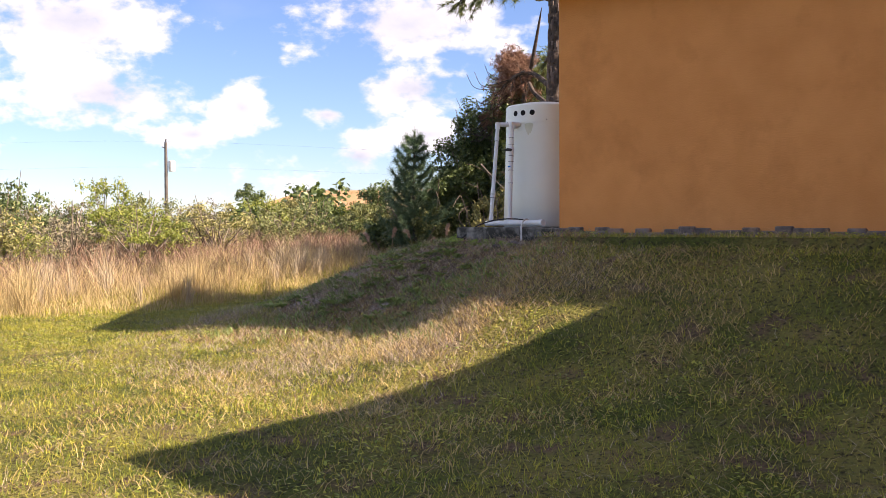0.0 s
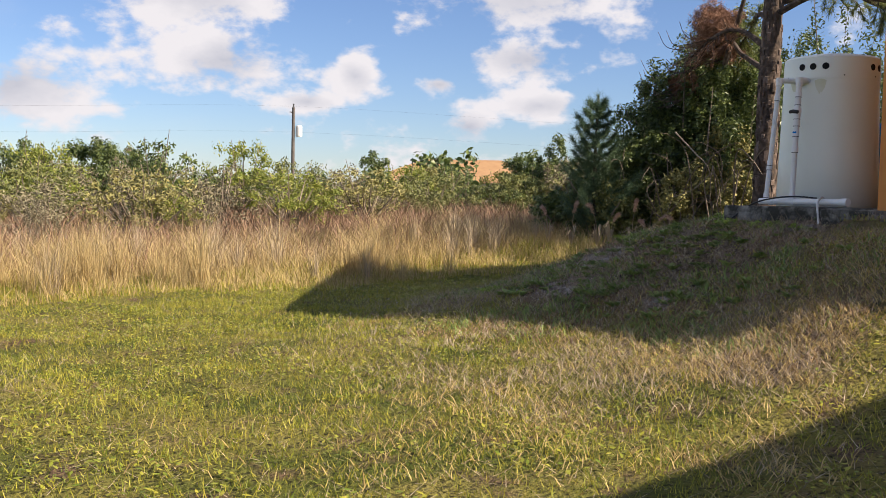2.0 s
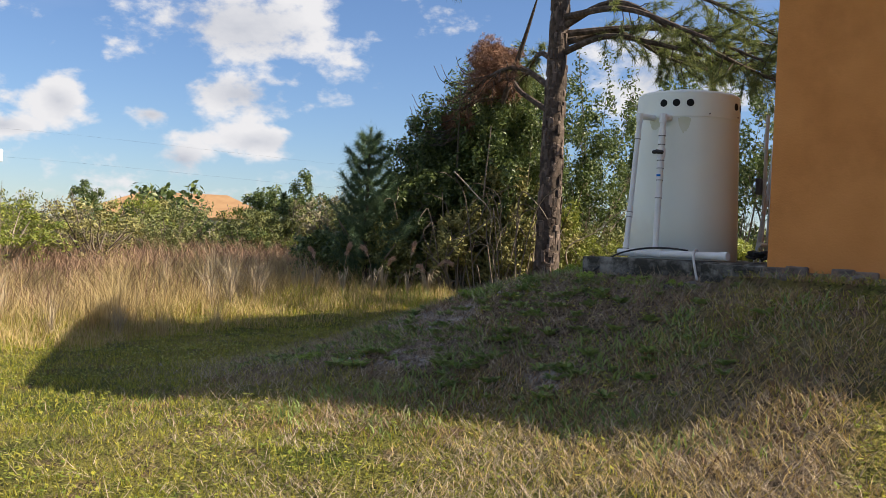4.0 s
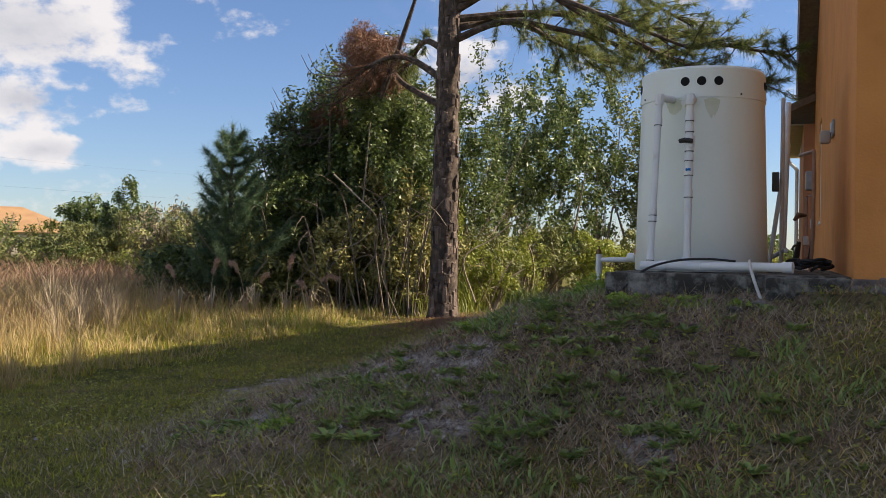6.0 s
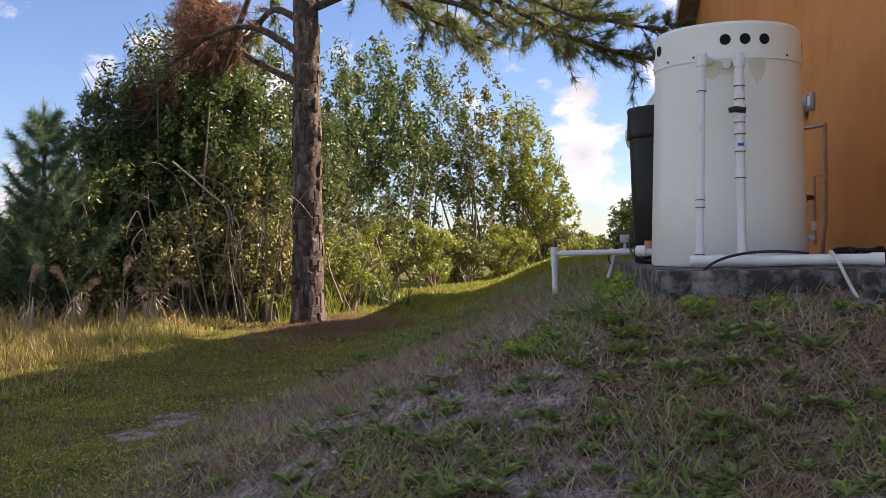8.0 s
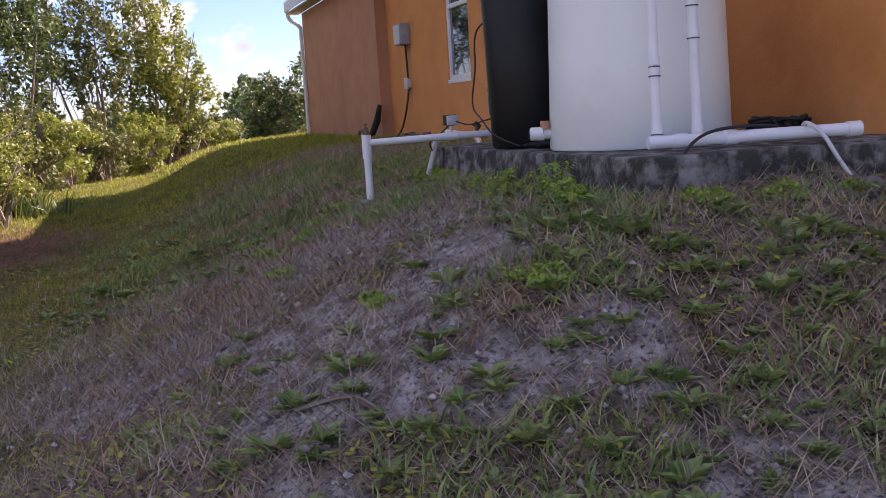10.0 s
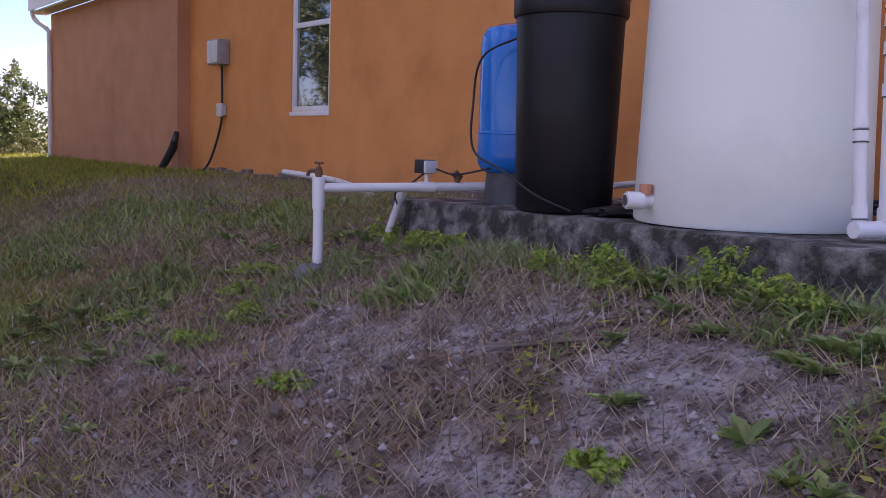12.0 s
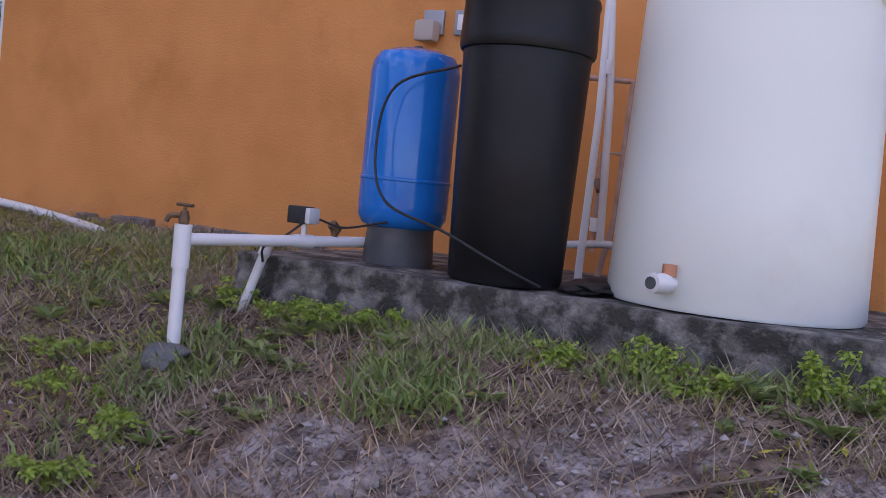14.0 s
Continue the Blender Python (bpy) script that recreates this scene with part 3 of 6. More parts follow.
wall_part([((EAST - 0.2, SOUTH + 0.2, -0.7), (EAST, WING, 3.1))], "plain orange stucco end wall")
wall_part([((EAST - 0.2, WING, -1.2), (5.5, WING + 0.2, 3.1))])
wall_part([((5.3, WING + 0.2, -1.6), (5.5, 16.0, 3.1))])
bm = bmesh.new()
ridge_x = (WEST + EAST) / 2
for y0 in (SOUTH, SOUTH + 0.2):
    bm.faces.new([bm.verts.new(p) for p in ((WEST, y0, 3.1), (EAST, y0, 3.1), (ridge_x, y0, 3.1 + 0.56 * (EAST - ridge_x)))])
va = list(bm.verts)
for i in range(3):
    j = (i + 1) % 3
    bm.faces.new((va[i], va[j], va[3 + j], va[3 + i]))
part("gable", bm, M_STUCCO, house, smooth=False)


def roof_slope(corners, name="roof", thick=0.13, material=M_SHINGLE):
    bm = bmesh.new()
    top = [bm.verts.new(c) for c in corners]
    low = [bm.verts.new(Vector(c) - Vector((0, 0, thick))) for c in corners]
    bm.faces.new(top), bm.faces.new(list(reversed(low)))
    for i in range(len(top)):
        j = (i + 1) % len(top)
        bm.faces.new((top[i], low[i], low[j], top[j]))
    return part(name, bm, material, house, smooth=False)


RZ = 3.28 + 0.56 * (EAST - ridge_x)
for sx, ex in ((1, 1.65), (-1, WEST - 0.32)):
    ez = RZ - 0.56 * abs(ex - ridge_x)
    roof_slope([(ridge_x, 0.78, RZ), (ex, 0.78, ez), (ex, 16.0, ez), (ridge_x, 16.0, RZ)])
    roof_slope([(ridge_x, 0.75, RZ + 0.01), (ex, 0.75, ez + 0.01), (ex, 0.777, ez + 0.01), (ridge_x, 0.777, RZ + 0.01)], "fascia", 0.17, M_WHITE)
roof_slope([(-17.4, 0.6, 2.86), (WEST + 0.6, 0.6, 2.86), (WEST + 0.6, 6.0, 5.2), (-17.4, 6.0, 5.2)])
roof_slope([(-17.4, 11.4, 2.86), (-17.4, 6.0, 5.2), (WEST + 0.6, 6.0, 5.2), (WEST + 0.6, 11.4, 2.86)])
part("fascia", box((-17.4, 0.572, 2.66), (WEST - 0.3, 0.597, 2.88), 0.004), M_WHITE, house, "white fascia board", False)
part("soffit", box((-17.4, 0.6, 2.61), (WEST - 0.3, 0.9, 2.64)), M_SOFFIT, house, smooth=False)
part("fascia", box((1.652, 0.78, 2.93), (1.677, WING - 0.3, 3.16), 0.004), M_WHITE, house, "", False)
part("soffit", box((EAST, 0.78, 2.9), (1.65, WING - 0.3, 2.925)), M_SOFFIT, house, smooth=False)
roof_slope([(5.7, WING - 0.3, 3.12), (5.7, 16.3, 3.12), (2.2, 13.0, 4.6), (2.2, 12.3, 4.6)])
roof_slope([(1.2, WING - 0.3, 3.12), (5.7, WING - 0.3, 3.12), (2.2, 12.3, 4.6), (1.2, 12.3, 4.6)])
part("soffit", box((EAST + 0.47, WING - 0.3, 2.93), (5.68, WING, 2.96)), M_SOFFIT, house, smooth=False)
# ragged foundation edge below the stucco
for lo, hi, n in (((EAST - 0.03, SOUTH - 0.02), (EAST + 0.05, WING), 40), ((-10.4, SOUTH - 0.05), (-2.5, SOUTH + 0.02), 40)):
    long_x = hi[0] - lo[0] > hi[1] - lo[1]
    for k in range(n):
        u0, u1 = k / n, (k + 1) / n
        zz = rng.uniform(-0.05, 0.035)
        if long_x:
            xa, xb, ya, yb = lo[0] + (hi[0] - lo[0]) * u0, lo[0] + (hi[0] - lo[0]) * u1, lo[1] - rng.uniform(0, 0.03), hi[1]
        else:
            xa, xb, ya, yb = lo[0], hi[0] + rng.uniform(0, 0.03), lo[1] + (hi[1] - lo[1]) * u0, lo[1] + (hi[1] - lo[1]) * u1
        zz += -0.06 if long_x else -0.02
        part("foundation_stone", box((xa, ya, -0.5), (xb, yb, zz), 0.012, seg=1), M_PLINTH, house, "crumbling grey foundation edge")
# window
window = part("window", box((WX0, SOUTH - 0.012, WZ0 - 0.05), (WX1, SOUTH + 0.02, WZ0 - 0.002), 0.006), M_WHITE, house, "single-hung window with a white frame")
for lo, hi in (((WX0, WZ0), (WX0 + 0.06, WZ1)), ((WX1 - 0.06, WZ0), (WX1, WZ1)), ((WX0 + 0.06, WZ0), (WX1 - 0.06, WZ0 + 0.06)),
               ((WX0 + 0.06, WZ1 - 0.06), (WX1 - 0.06, WZ1)), ((WX0 + 0.06, 1.62), (WX1 - 0.06, 1.68))):
    part("frame", box((lo[0], SOUTH + 0.02, lo[1]), (hi[0], SOUTH + 0.1, hi[1]), 0.006), M_WHITE, window)
for lo, hi in (((WX0 + 0.06, WZ0 + 0.06), (WX1 - 0.06, 1.62)), ((WX0 + 0.06, 1.68), (WX1 - 0.06, WZ1 - 0.06))):
    part("pane", box((lo[0], SOUTH + 0.05, lo[1]), (hi[0], SOUTH + 0.058, hi[1])), M_GLASS, window, smooth=False)
# downspout at the far corner
part("downspout", tube(arc([(-17.3, 0.62, 2.7), (-17.28, 0.66, 2.5), (-17.0, 0.82, 2.3), (-16.98, 0.84, 2.0), (-16.98, 0.84, -0.2)], 5), 0.045, 8), M_WHITE, house, "white downspout")
# meter box, conduit and hose bib on the wall
meter = thing("meter_box", (-9.4, SOUTH, 1.32), "grey electrical box on the orange wall", "utility box")
part("case", box((-9.52, SOUTH - 0.16, 1.30), (-9.16, SOUTH - 0.002, 1.62), 0.012), M_GREY, meter)
part("cover", box((-9.50, SOUTH - 0.172, 1.32), (-9.18, SOUTH - 0.162, 1.60), 0.004), M_PVCOLD, meter)
part("conduit", tube(arc([(-9.30, SOUTH - 0.05, 1.30), (-9.30, SOUTH - 0.04, 0.8), (-9.33, SOUTH - 0.05, 0.5), (-9.5, SOUTH - 0.12, 0.05), (-9.6, SOUTH - 0.25, -0.16)], 6), 0.016, 8), M_RUBBER, meter, "black cable")
switch_box = thing("junction_box", (-9.3, SOUTH, 0.63), "small pale junction box on the orange wall", "utility box")
part("case", box((-9.39, SOUTH - 0.085, 0.63), (-9.22, SOUTH - 0.056, 0.80), 0.01), M_PVCOLD, switch_box)
part("back", box((-9.36, SOUTH - 0.056, 0.65), (-9.25, SOUTH - 0.002, 0.78), 0.004), M_PVCOLD, switch_box)
bib = thing("hose_bib", (-10.3, 0.85, -0.15), "black lagged standpipe leaning on the wall corner", "standpipe")
part("pipe", tube([(-10.75, 0.72, -0.18), (-10.42, 0.80, 0.18), (-10.36, 0.84, 0.42)], [0.05, 0.06, 0.035], 10), M_RUBBER, bib)
part("spout", tube([(-10.37, 0.83, 0.36), (-10.2, 0.75, 0.34), (-10.12, 0.72, 0.28)], 0.022, 8), M_RUBBER, bib)
drain = thing("drain_pipe", (-6.0, 0.9, -0.05), "loose white plastic pipe lying along the house wall", "pipe")
part("pipe", tube(arc([(-7.4, 1.0, -0.02), (-6.2, 0.92, -0.05), (-5.2, 0.66, -0.09), (-4.55, 0.42, -0.12)], 6), 0.035, 10), M_PVC, drain)

# ---- slab and rubble ----
bm = box((-2.45, -0.74, -0.75), (1.08, SOUTH - 0.003, 0.0), 0.02)
bmesh.ops.subdivide_edges(bm, edges=[e for e in bm.edges if e.calc_length() > 0.3], cuts=22, use_grid_fill=True)
for v in bm.verts:
    if v.co.y < SOUTH - 0.05:
        k = noise.noise(v.co * 5.0) * 0.014 + noise.noise(v.co * 17.0) * 0.007
        v.co += Vector((k if v.co.x > 0.9 or v.co.x < -2.3 else 0, k if v.co.y < -0.6 else 0, k * 0.5 if v.co.z > -0.05 else 0))
slab = tagged(part("concrete_slab", bm, M_CONC), "weathered mould-stained concrete slab under the tanks", "slab")


bm = box((0.86, 0.48, -0.62), (1.20, SOUTH - 0.006, -0.012), 0.025)
bmesh.ops.subdivide_edges(bm, edges=[e for e in bm.edges if e.calc_length() > 0.2], cuts=9, use_grid_fill=True)
for v in bm.verts:
    v.co += Vector((noise.noise(v.co * 6.0) * 0.02 if v.co.x > 1.1 else 0, 0, noise.noise(v.co * 9.0) * 0.008))
tagged(part("concrete_block", bm, M_CONC), "broken pale concrete block at the slab end", "concrete block")


def stone(seed, size):
    bm = bmesh.new()
    bmesh.ops.create_icosphere(bm, subdivisions=2, radius=1.0)
    for v in bm.verts:
        k = 1 + 0.35 * noise.noise(v.co * 1.3 + Vector((seed * 3.1, 0, 0)))
        v.co = Vector((v.co.x * size[0], v.co.y * size[1], v.co.z * size[2])) * k
    me = bpy.data.meshes.new("stone")
    bm.to_mesh(me)
    bm.free()
    me.materials.append(M_STONE)
    return me


STONES = [stone(i, (0.13, 0.10, 0.055)) for i in range(4)]
for k in range(16):
    sx, sy = rng.uniform(1.1, 1.5), rng.uniform(0.25, 1.25)
    if k > 9:
        sx, sy = rng.uniform(1.3, 1.6), rng.uniform(1.2, 3.5)
    ob = new("stone", STONES[k % 4])
    s = rng.uniform(0.35, 0.8)
    ob.matrix_world = Matrix.Translation((sx, sy, float(height(sx, sy)) + 0.02 * s)) @ pose(0, 0, 0, rng.uniform(-15, 15), rng.uniform(-15, 15), rng.uniform(0, 360)).to_3x3().to_4x4() @ Matrix.Scale(s, 4)
    tagged(ob, "broken grey rubble stone by the house corner", "stone", "rubble at the foundation")

# ---- white aeration tank ----
TX, TY = -0.12, -0.095
tank = thing("water_tank", (TX, TY, 0), "tall white fibreglass water tank with vent holes, on the slab", "water tank")


def tank_r(z):
    return 0.572 - 0.05 * z / 1.74


part("shell", lathe([(0, 0.005), (0.562, 0.005), (0.572, 0.02), (tank_r(0.5), 0.5), (tank_r(1.0), 1.0), (tank_r(1.49), 1.49), (0, 1.49)], (TX, TY, 0), 72), M_TANK, tank)
lid = part("lid", lathe([(0, 1.47), (tank_r(1.48) + 0.009, 1.47), (tank_r(1.6) + 0.010, 1.60), (tank_r(1.7) + 0.006, 1.715), (tank_r(1.7) - 0.015, 1.738), (0.3, 1.775), (0, 1.79)], (TX, TY, 0), 72), M_TANK, tank, "domed white lid, its round vent holes painted as black discs")


def round_on_tank(az, z, r, depth, out, seg=20):
    """A short cylinder that stands out of the tank's side."""
    d = Vector((math.cos(az), math.sin(az), 0))
    rr = tank_r(z) + 0.010
    c = Vector((TX, TY, z)) + d * rr
    return tube([c - d * depth, c + d * out], r, seg)


# black discs paint the dark inside of the vent holes; nothing is cut
for az in (-11.0, 3.5, 18.5, 80.0, 96.0, 128, 140, 152, -88.0, -74.0, -103, 200, 215, 230):
    part("vent", round_on_tank(radians(az), 1.605, 0.038, 0.02, 0.003), M_HOLE, lid)
for az in (-160, -130, -95, -60, -35, 40, 85, 130, 170):
    part("screw", round_on_tank(radians(az), 1.50, 0.008, 0.01, 0.006, 8), M_DGREY, lid)
# green bloom below the lid seam, as a thin skin
for az0, az1, zlo in ((-30, -12, 1.33), (6, 20, 1.30)):
    bm = bmesh.new()
    cols = []
    for i in range(15):
        f = i / 14
        a = radians(az0 + (az1 - az0) * f)
        fall = (math.sin(f * math.pi)) ** 0.7
        drop = zlo + (1.44 - zlo) * (1 - fall) + 0.03 * noise.noise(Vector((i * 0.7, az0, 0)))
        col = []
        for z in (1.462 - 0.02 * (1 - fall), (1.46 + drop) / 2, drop):
            rr = tank_r(z) + 0.0025
            col.append(bm.verts.new((TX + rr * math.cos(a), TY + rr * math.sin(a), z)))
        cols.append(col)
    for a, b in zip(cols, cols[1:]):
        for i in range(2):
            bm.faces.new((a[i], b[i], b[i + 1], a[i + 1]))
    part("algae", bm, M_ALGAE, tank, "faint green algae below the lid seam")


def tank_pipe(name, az, r_top, r_low, z_top, joints, radius=0.03):
    """An upright pipe beside the tank with an elbow into it at the top."""
    d = Vector((math.cos(az), math.sin(az), 0))
    at = lambda z: Vector((TX, TY, 0)) + d * (r_low + (r_top - r_low) * z / z_top) + Vector((0, 0, z))
    inner = Vector((TX, TY, 0)) + d * (tank_r(z_top) - 0.02) + Vector((0, 0, z_top))
    pipe = part(name, tube([at(0.03), at(z_top)], radius, 14), M_PVC, tank, "white plastic pipe")
    part("elbow", tube([at(z_top - 0.07), at(z_top - 0.01), at(z_top + 0.02)], [radius * 1.28] * 3, 14), M_PVC, pipe)
    part("arm", tube([at(z_top - 0.01) + d * 0.03, inner], radius * 1.15, 12), M_PVC, pipe)
    for z in joints:
        part("coupling", tube([at(z), at(z + 0.055)], radius * 1.22, 14), M_PVC, pipe)
        part("joint_line", tube([at(z - 0.006), at(z)], radius * 1.24, 14), M_DGREY, pipe, "dark glue line")
    return pipe, at, d


fill, at, d = tank_pipe("fill_pipe", radians(-3.6), 0.70, 0.755, 1.45, (1.25, 1.16, 1.0, 0.92, 0.80, 0.62, 0.08))
side = Vector((-d.y, d.x, 0))
part("valve_handle", tube([at(1.08) + d * 0.03 - side * 0.075, at(1.085) + d * 0.045 - side * 0.03, at(1.075) + d * 0.045 + side * 0.035], [0.018, 0.022, 0.02], 8), M_RUBBER, fill, "black valve handle")
part("valve_body", tube([at(1.03), at(1.12)], 0.043, 14), M_PVC, fill)
part("check_clip", tube([at(0.845) + d * 0.03 - side * 0.02, at(0.845) + d * 0.03 + side * 0.02], 0.012, 8), M_BLUE, fill, "small blue clip")
over, at2, d2 = tank_pipe("overflow_pipe", radians(-22.8), 0.75, 0.88, 1.46, (1.22, 0.47, 0.42, 0.1), 0.027)
part("capped_port", round_on_tank(radians(-10), 1.42, 0.028, 0.03, 0.05, 14), M_PVC, tank, "white capped port")
stub = part("outlet_tee", tube([(-0.27, -0.60, 0.115), (-0.335, -0.76, 0.115)], 0.036, 16), M_PVC, tank, "white outlet tee with an orange plug")
# dark grey disc paints the shaded hollow of the tee's open end
part("mouth", tube([(-0.33, -0.752, 0.115), (-0.338, -0.766, 0.115)], 0.026, 14), M_DGREY, stub)
part("collar", tube([(-0.29, -0.684, 0.115), (-0.332, -0.755, 0.115)], 0.043, 16), M_PVC, stub)
part("plug", tube([(-0.285, -0.675, 0.145), (-0.285, -0.675, 0.195)], 0.030, 12), M_ORANGE, stub)

# outlet pipe along the slab's edge
outlet = thing("outlet_pipe", (0.8, 0, 0.04), "thick white plastic pipe lying along the slab edge", "pipe")
part("pipe", tube([(0.70, -0.50, 0.055), (0.98, 0.66, 0.06)], 0.036, 16), M_PVC, outlet)
part("end_cap", tube([(0.965, 0.60, 0.06), (0.985, 0.675, 0.06)], 0.043, 16), M_PVC, outlet)
for f in (0.12, 0.36):
    a = Vector((0.70, -0.50, 0.055)).lerp(Vector((0.98, 0.66, 0.06)), f)
    b = Vector((0.70, -0.50, 0.055)).lerp(Vector((0.98, 0.66, 0.06)), f + 0.06)
    part("coupling", tube([a, b], 0.042, 16), M_PVC, outlet)
cable = thing("power_cable", (0.9, -0.2, 0), "black cable looped over the outlet pipe down to the grass", "cable")
part("wire", tube(arc([(0.82, 0.25, 0.10), (0.84, 0.05, 0.115), (0.86, -0.2, 0.10), (0.98, -0.42, 0.03), (1.10, -0.58, -0.12), (1.22, -0.74, -0.30)], 7), 0.009, 8), M_RUBBER, cable)
drip = thing("drip_hose", (1.1, 0.3, -0.1), "grey drip hose hanging over the slab edge", "hose")
part("tube", tube(arc([(0.86, 0.38, 0.06), (0.93, 0.36, 0.11), (1.05, 0.37, 0.05), (1.13, 0.42, -0.1), (1.24, 0.50, -0.30)], 7), 0.012, 8), M_PVCOLD, drip)

# ---- black brine tank and blue pressure tank ----
BX, BY = -1.11, -0.44
brine = thing("brine_tank", (BX, BY, 0), "tall tapered black plastic brine tank on the slab", "brine tank")
part("body", lathe([(0, 0.004), (0.255, 0.004), (0.268, 0.02), (0.285, 0.6), (0.298, 1.07), (0, 1.07)], (BX, BY, 0), 40), M_BLACK, brine)
part("rim", lathe([(0.29, 1.06), (0.312, 1.065), (0.318, 1.08), (0.318, 1.12), (0.312, 1.28), (0.318, 1.30), (0.312, 1.325), (0, 1.335)], (BX, BY, 0), 40), M_BLACK, brine, "stepped black lid rim")
part("tubing", tube(arc([(BX - 0.31, BY - 0.05, 1.00), (BX - 0.60, BY - 0.14, 0.88), (BX - 0.68, BY - 0.14, 0.6), (BX - 0.56, BY - 0.22, 0.33), (BX - 0.2, BY - 0.29, 0.22), (BX + 0.1, BY - 0.30, 0.10), (BX + 0.25, BY - 0.18, 0.02)], 8), 0.007, 8), M_RUBBER, brine, "thin black hose")
PX, PY = -1.80, -0.235
press = thing("pressure_tank", (PX, PY, 0), "glossy blue steel pressure tank on a black stand", "pressure tank")
part("body", lathe([(0, 0.175), (0.15, 0.18), (0.205, 0.205), (0.228, 0.245), (0.232, 0.30), (0.232, 0.425), (0.236, 0.43), (0.236, 0.44), (0.230, 0.445), (0.230, 0.98), (0.222, 1.03), (0.195, 1.075), (0.13, 1.10), (0, 1.108)], (PX, PY, 0), 48), M_BLUE, press)
part("stand", lathe([(0.16, 0.0), (0.185, 0.0), (0.172, 0.19), (0.15, 0.19)], (PX, PY, 0), 32), M_DGREY, press, "dark stand ring")
part("air_cap", lathe([(0, 1.10), (0.022, 1.10), (0.022, 1.125), (0, 1.128)], (PX, PY, 0), 12), M_DGREY, press)

# ---- standpipe and plumbing in front of the blue tank ----
SX, SY = -2.24, -1.38
stand = thing("standpipe", (SX, SY, -0.4), "white plastic standpipe with a rusty tap", "standpipe")
part("upright", tube([(SX, SY, -0.45), (SX, SY, 0.135)], 0.030, 16), M_PVC, stand)
part("coupling", tube([(SX, SY, -0.05), (SX, SY, 0.14)], 0.038, 16), M_PVC, stand)
tap = part("tap", tube([(SX, SY, 0.14), (SX, SY, 0.165), (SX, SY, 0.20)], [0.020, 0.026, 0.016], 10), M_BRASS, stand, "rusty brass tap")
part("tap_spout", tube(arc([(SX, SY, 0.175), (SX - 0.05, SY - 0.03, 0.175), (SX - 0.065, SY - 0.04, 0.145)], 4), 0.012, 8), M_BRASS, tap)
part("tap_handle", tube([(SX - 0.045, SY, 0.225), (SX + 0.045, SY, 0.225)], 0.008, 8), M_BRASS, tap)
part("tap_stem", tube([(SX, SY, 0.20), (SX, SY, 0.228)], 0.007, 8), M_BRASS, tap)
feed_a, feed_b = Vector((SX, SY, 0.075)), Vector((-1.97, -0.30, 0.095))
part("feed_pipe", tube([feed_a, feed_b], 0.028, 14), M_PVC, stand)
mid = feed_a.lerp(feed_b, 0.62)
part("tee", tube([mid - Vector((0.02, 0.05, 0)), mid + Vector((0.02, 0.05, 0))], 0.034, 14), M_PVC, stand)
gauge = feed_a.lerp(feed_b, 0.80)
part("relief_valve", tube([gauge + Vector((0, 0, 0.02)), gauge + Vector((0, 0.02, 0.06)), gauge + Vector((-0.01, -0.01, 0.09))], [0.012, 0.03, 0.026], 10), M_BRASS, stand, "rusty relief valve")
switch = thing("pressure_switch", mid + Vector((0, 0, 0.03)), "black and grey pressure switch on the feed pipe", "switch")
part("riser", tube([mid, mid + Vector((0, 0, 0.085))], 0.014, 10), M_PVC, switch)
sw = mid + Vector((0, 0, 0.085))
part("case", box(sw + Vector((-0.075, -0.045, 0)), sw + Vector((0.03, 0.045, 0.085)), 0.008), M_RUBBER, switch)
part("cover", box(sw + Vector((0.0305, -0.047, 0.004)), sw + Vector((0.058, 0.043, 0.08)), 0.006), M_LATCH, switch, "pale grey cover")
part("wire", tube(arc([sw + Vector((0.07, 0.02, 0.03)), sw + Vector((0.16, 0.1, 0.0)), sw + Vector((0.26, 0.22, 0.03)), sw + Vector((0.34, 0.30, 0.06))], 6), 0.006, 6), M_RUBBER, switch)
part("wire", tube(arc([sw + Vector((0.0, -0.02, 0.0)), sw + Vector((-0.06, -0.10, -0.08)), sw + Vector((-0.12, -0.15, -0.13)), sw + Vector((-0.13, -0.13, -0.2))], 6), 0.006, 6), M_RUBBER, switch)
prop = thing("pipe_prop", (-2.28, -0.85, -0.35), "slanting weathered plastic prop beside the slab", "prop")
part("shaft", tube([(-2.30, -0.92, -0.42), (-2.22, -0.80, 0.03)], 0.023, 12), M_PVCOLD, prop)
part("cap", tube([(-2.226, -0.81, 0.0), (-2.216, -0.79, 0.055)], 0.030, 12), M_PVCOLD, prop)
flap = thing("splash_flap", (-2.2, -1.5, -0.44), "bent grey plastic flap at the foot of the standpipe", "flap")
bm = bmesh.new()
bmesh.ops.create_grid(bm, x_segments=12, y_segments=10, size=0.5)
for v in bm.verts:
    u, w = v.co.x, v.co.y + 0.5
    wide = 0.23 * (1 - 0.4 * w ** 2)
    wx, wy = SX + 0.03 + u * wide, SY - 0.02 - 0.13 * w
    top = float(height(SX, SY)) + 0.05 - 0.02 * (2 * u) ** 2
    v.co = Vector((wx, wy, top * (1 - w) + (float(height(wx, wy)) + 0.022) * w + 0.02 * math.sin(w * 3.1)))
r = bmesh.ops.extrude_face_region(bm, geom=bm.faces[:])
for v in [g for g in r["geom"] if isinstance(g, bmesh.types.BMVert)]:
    v.co.z -= 0.012
part("sheet", bm, M_FLAP, flap)

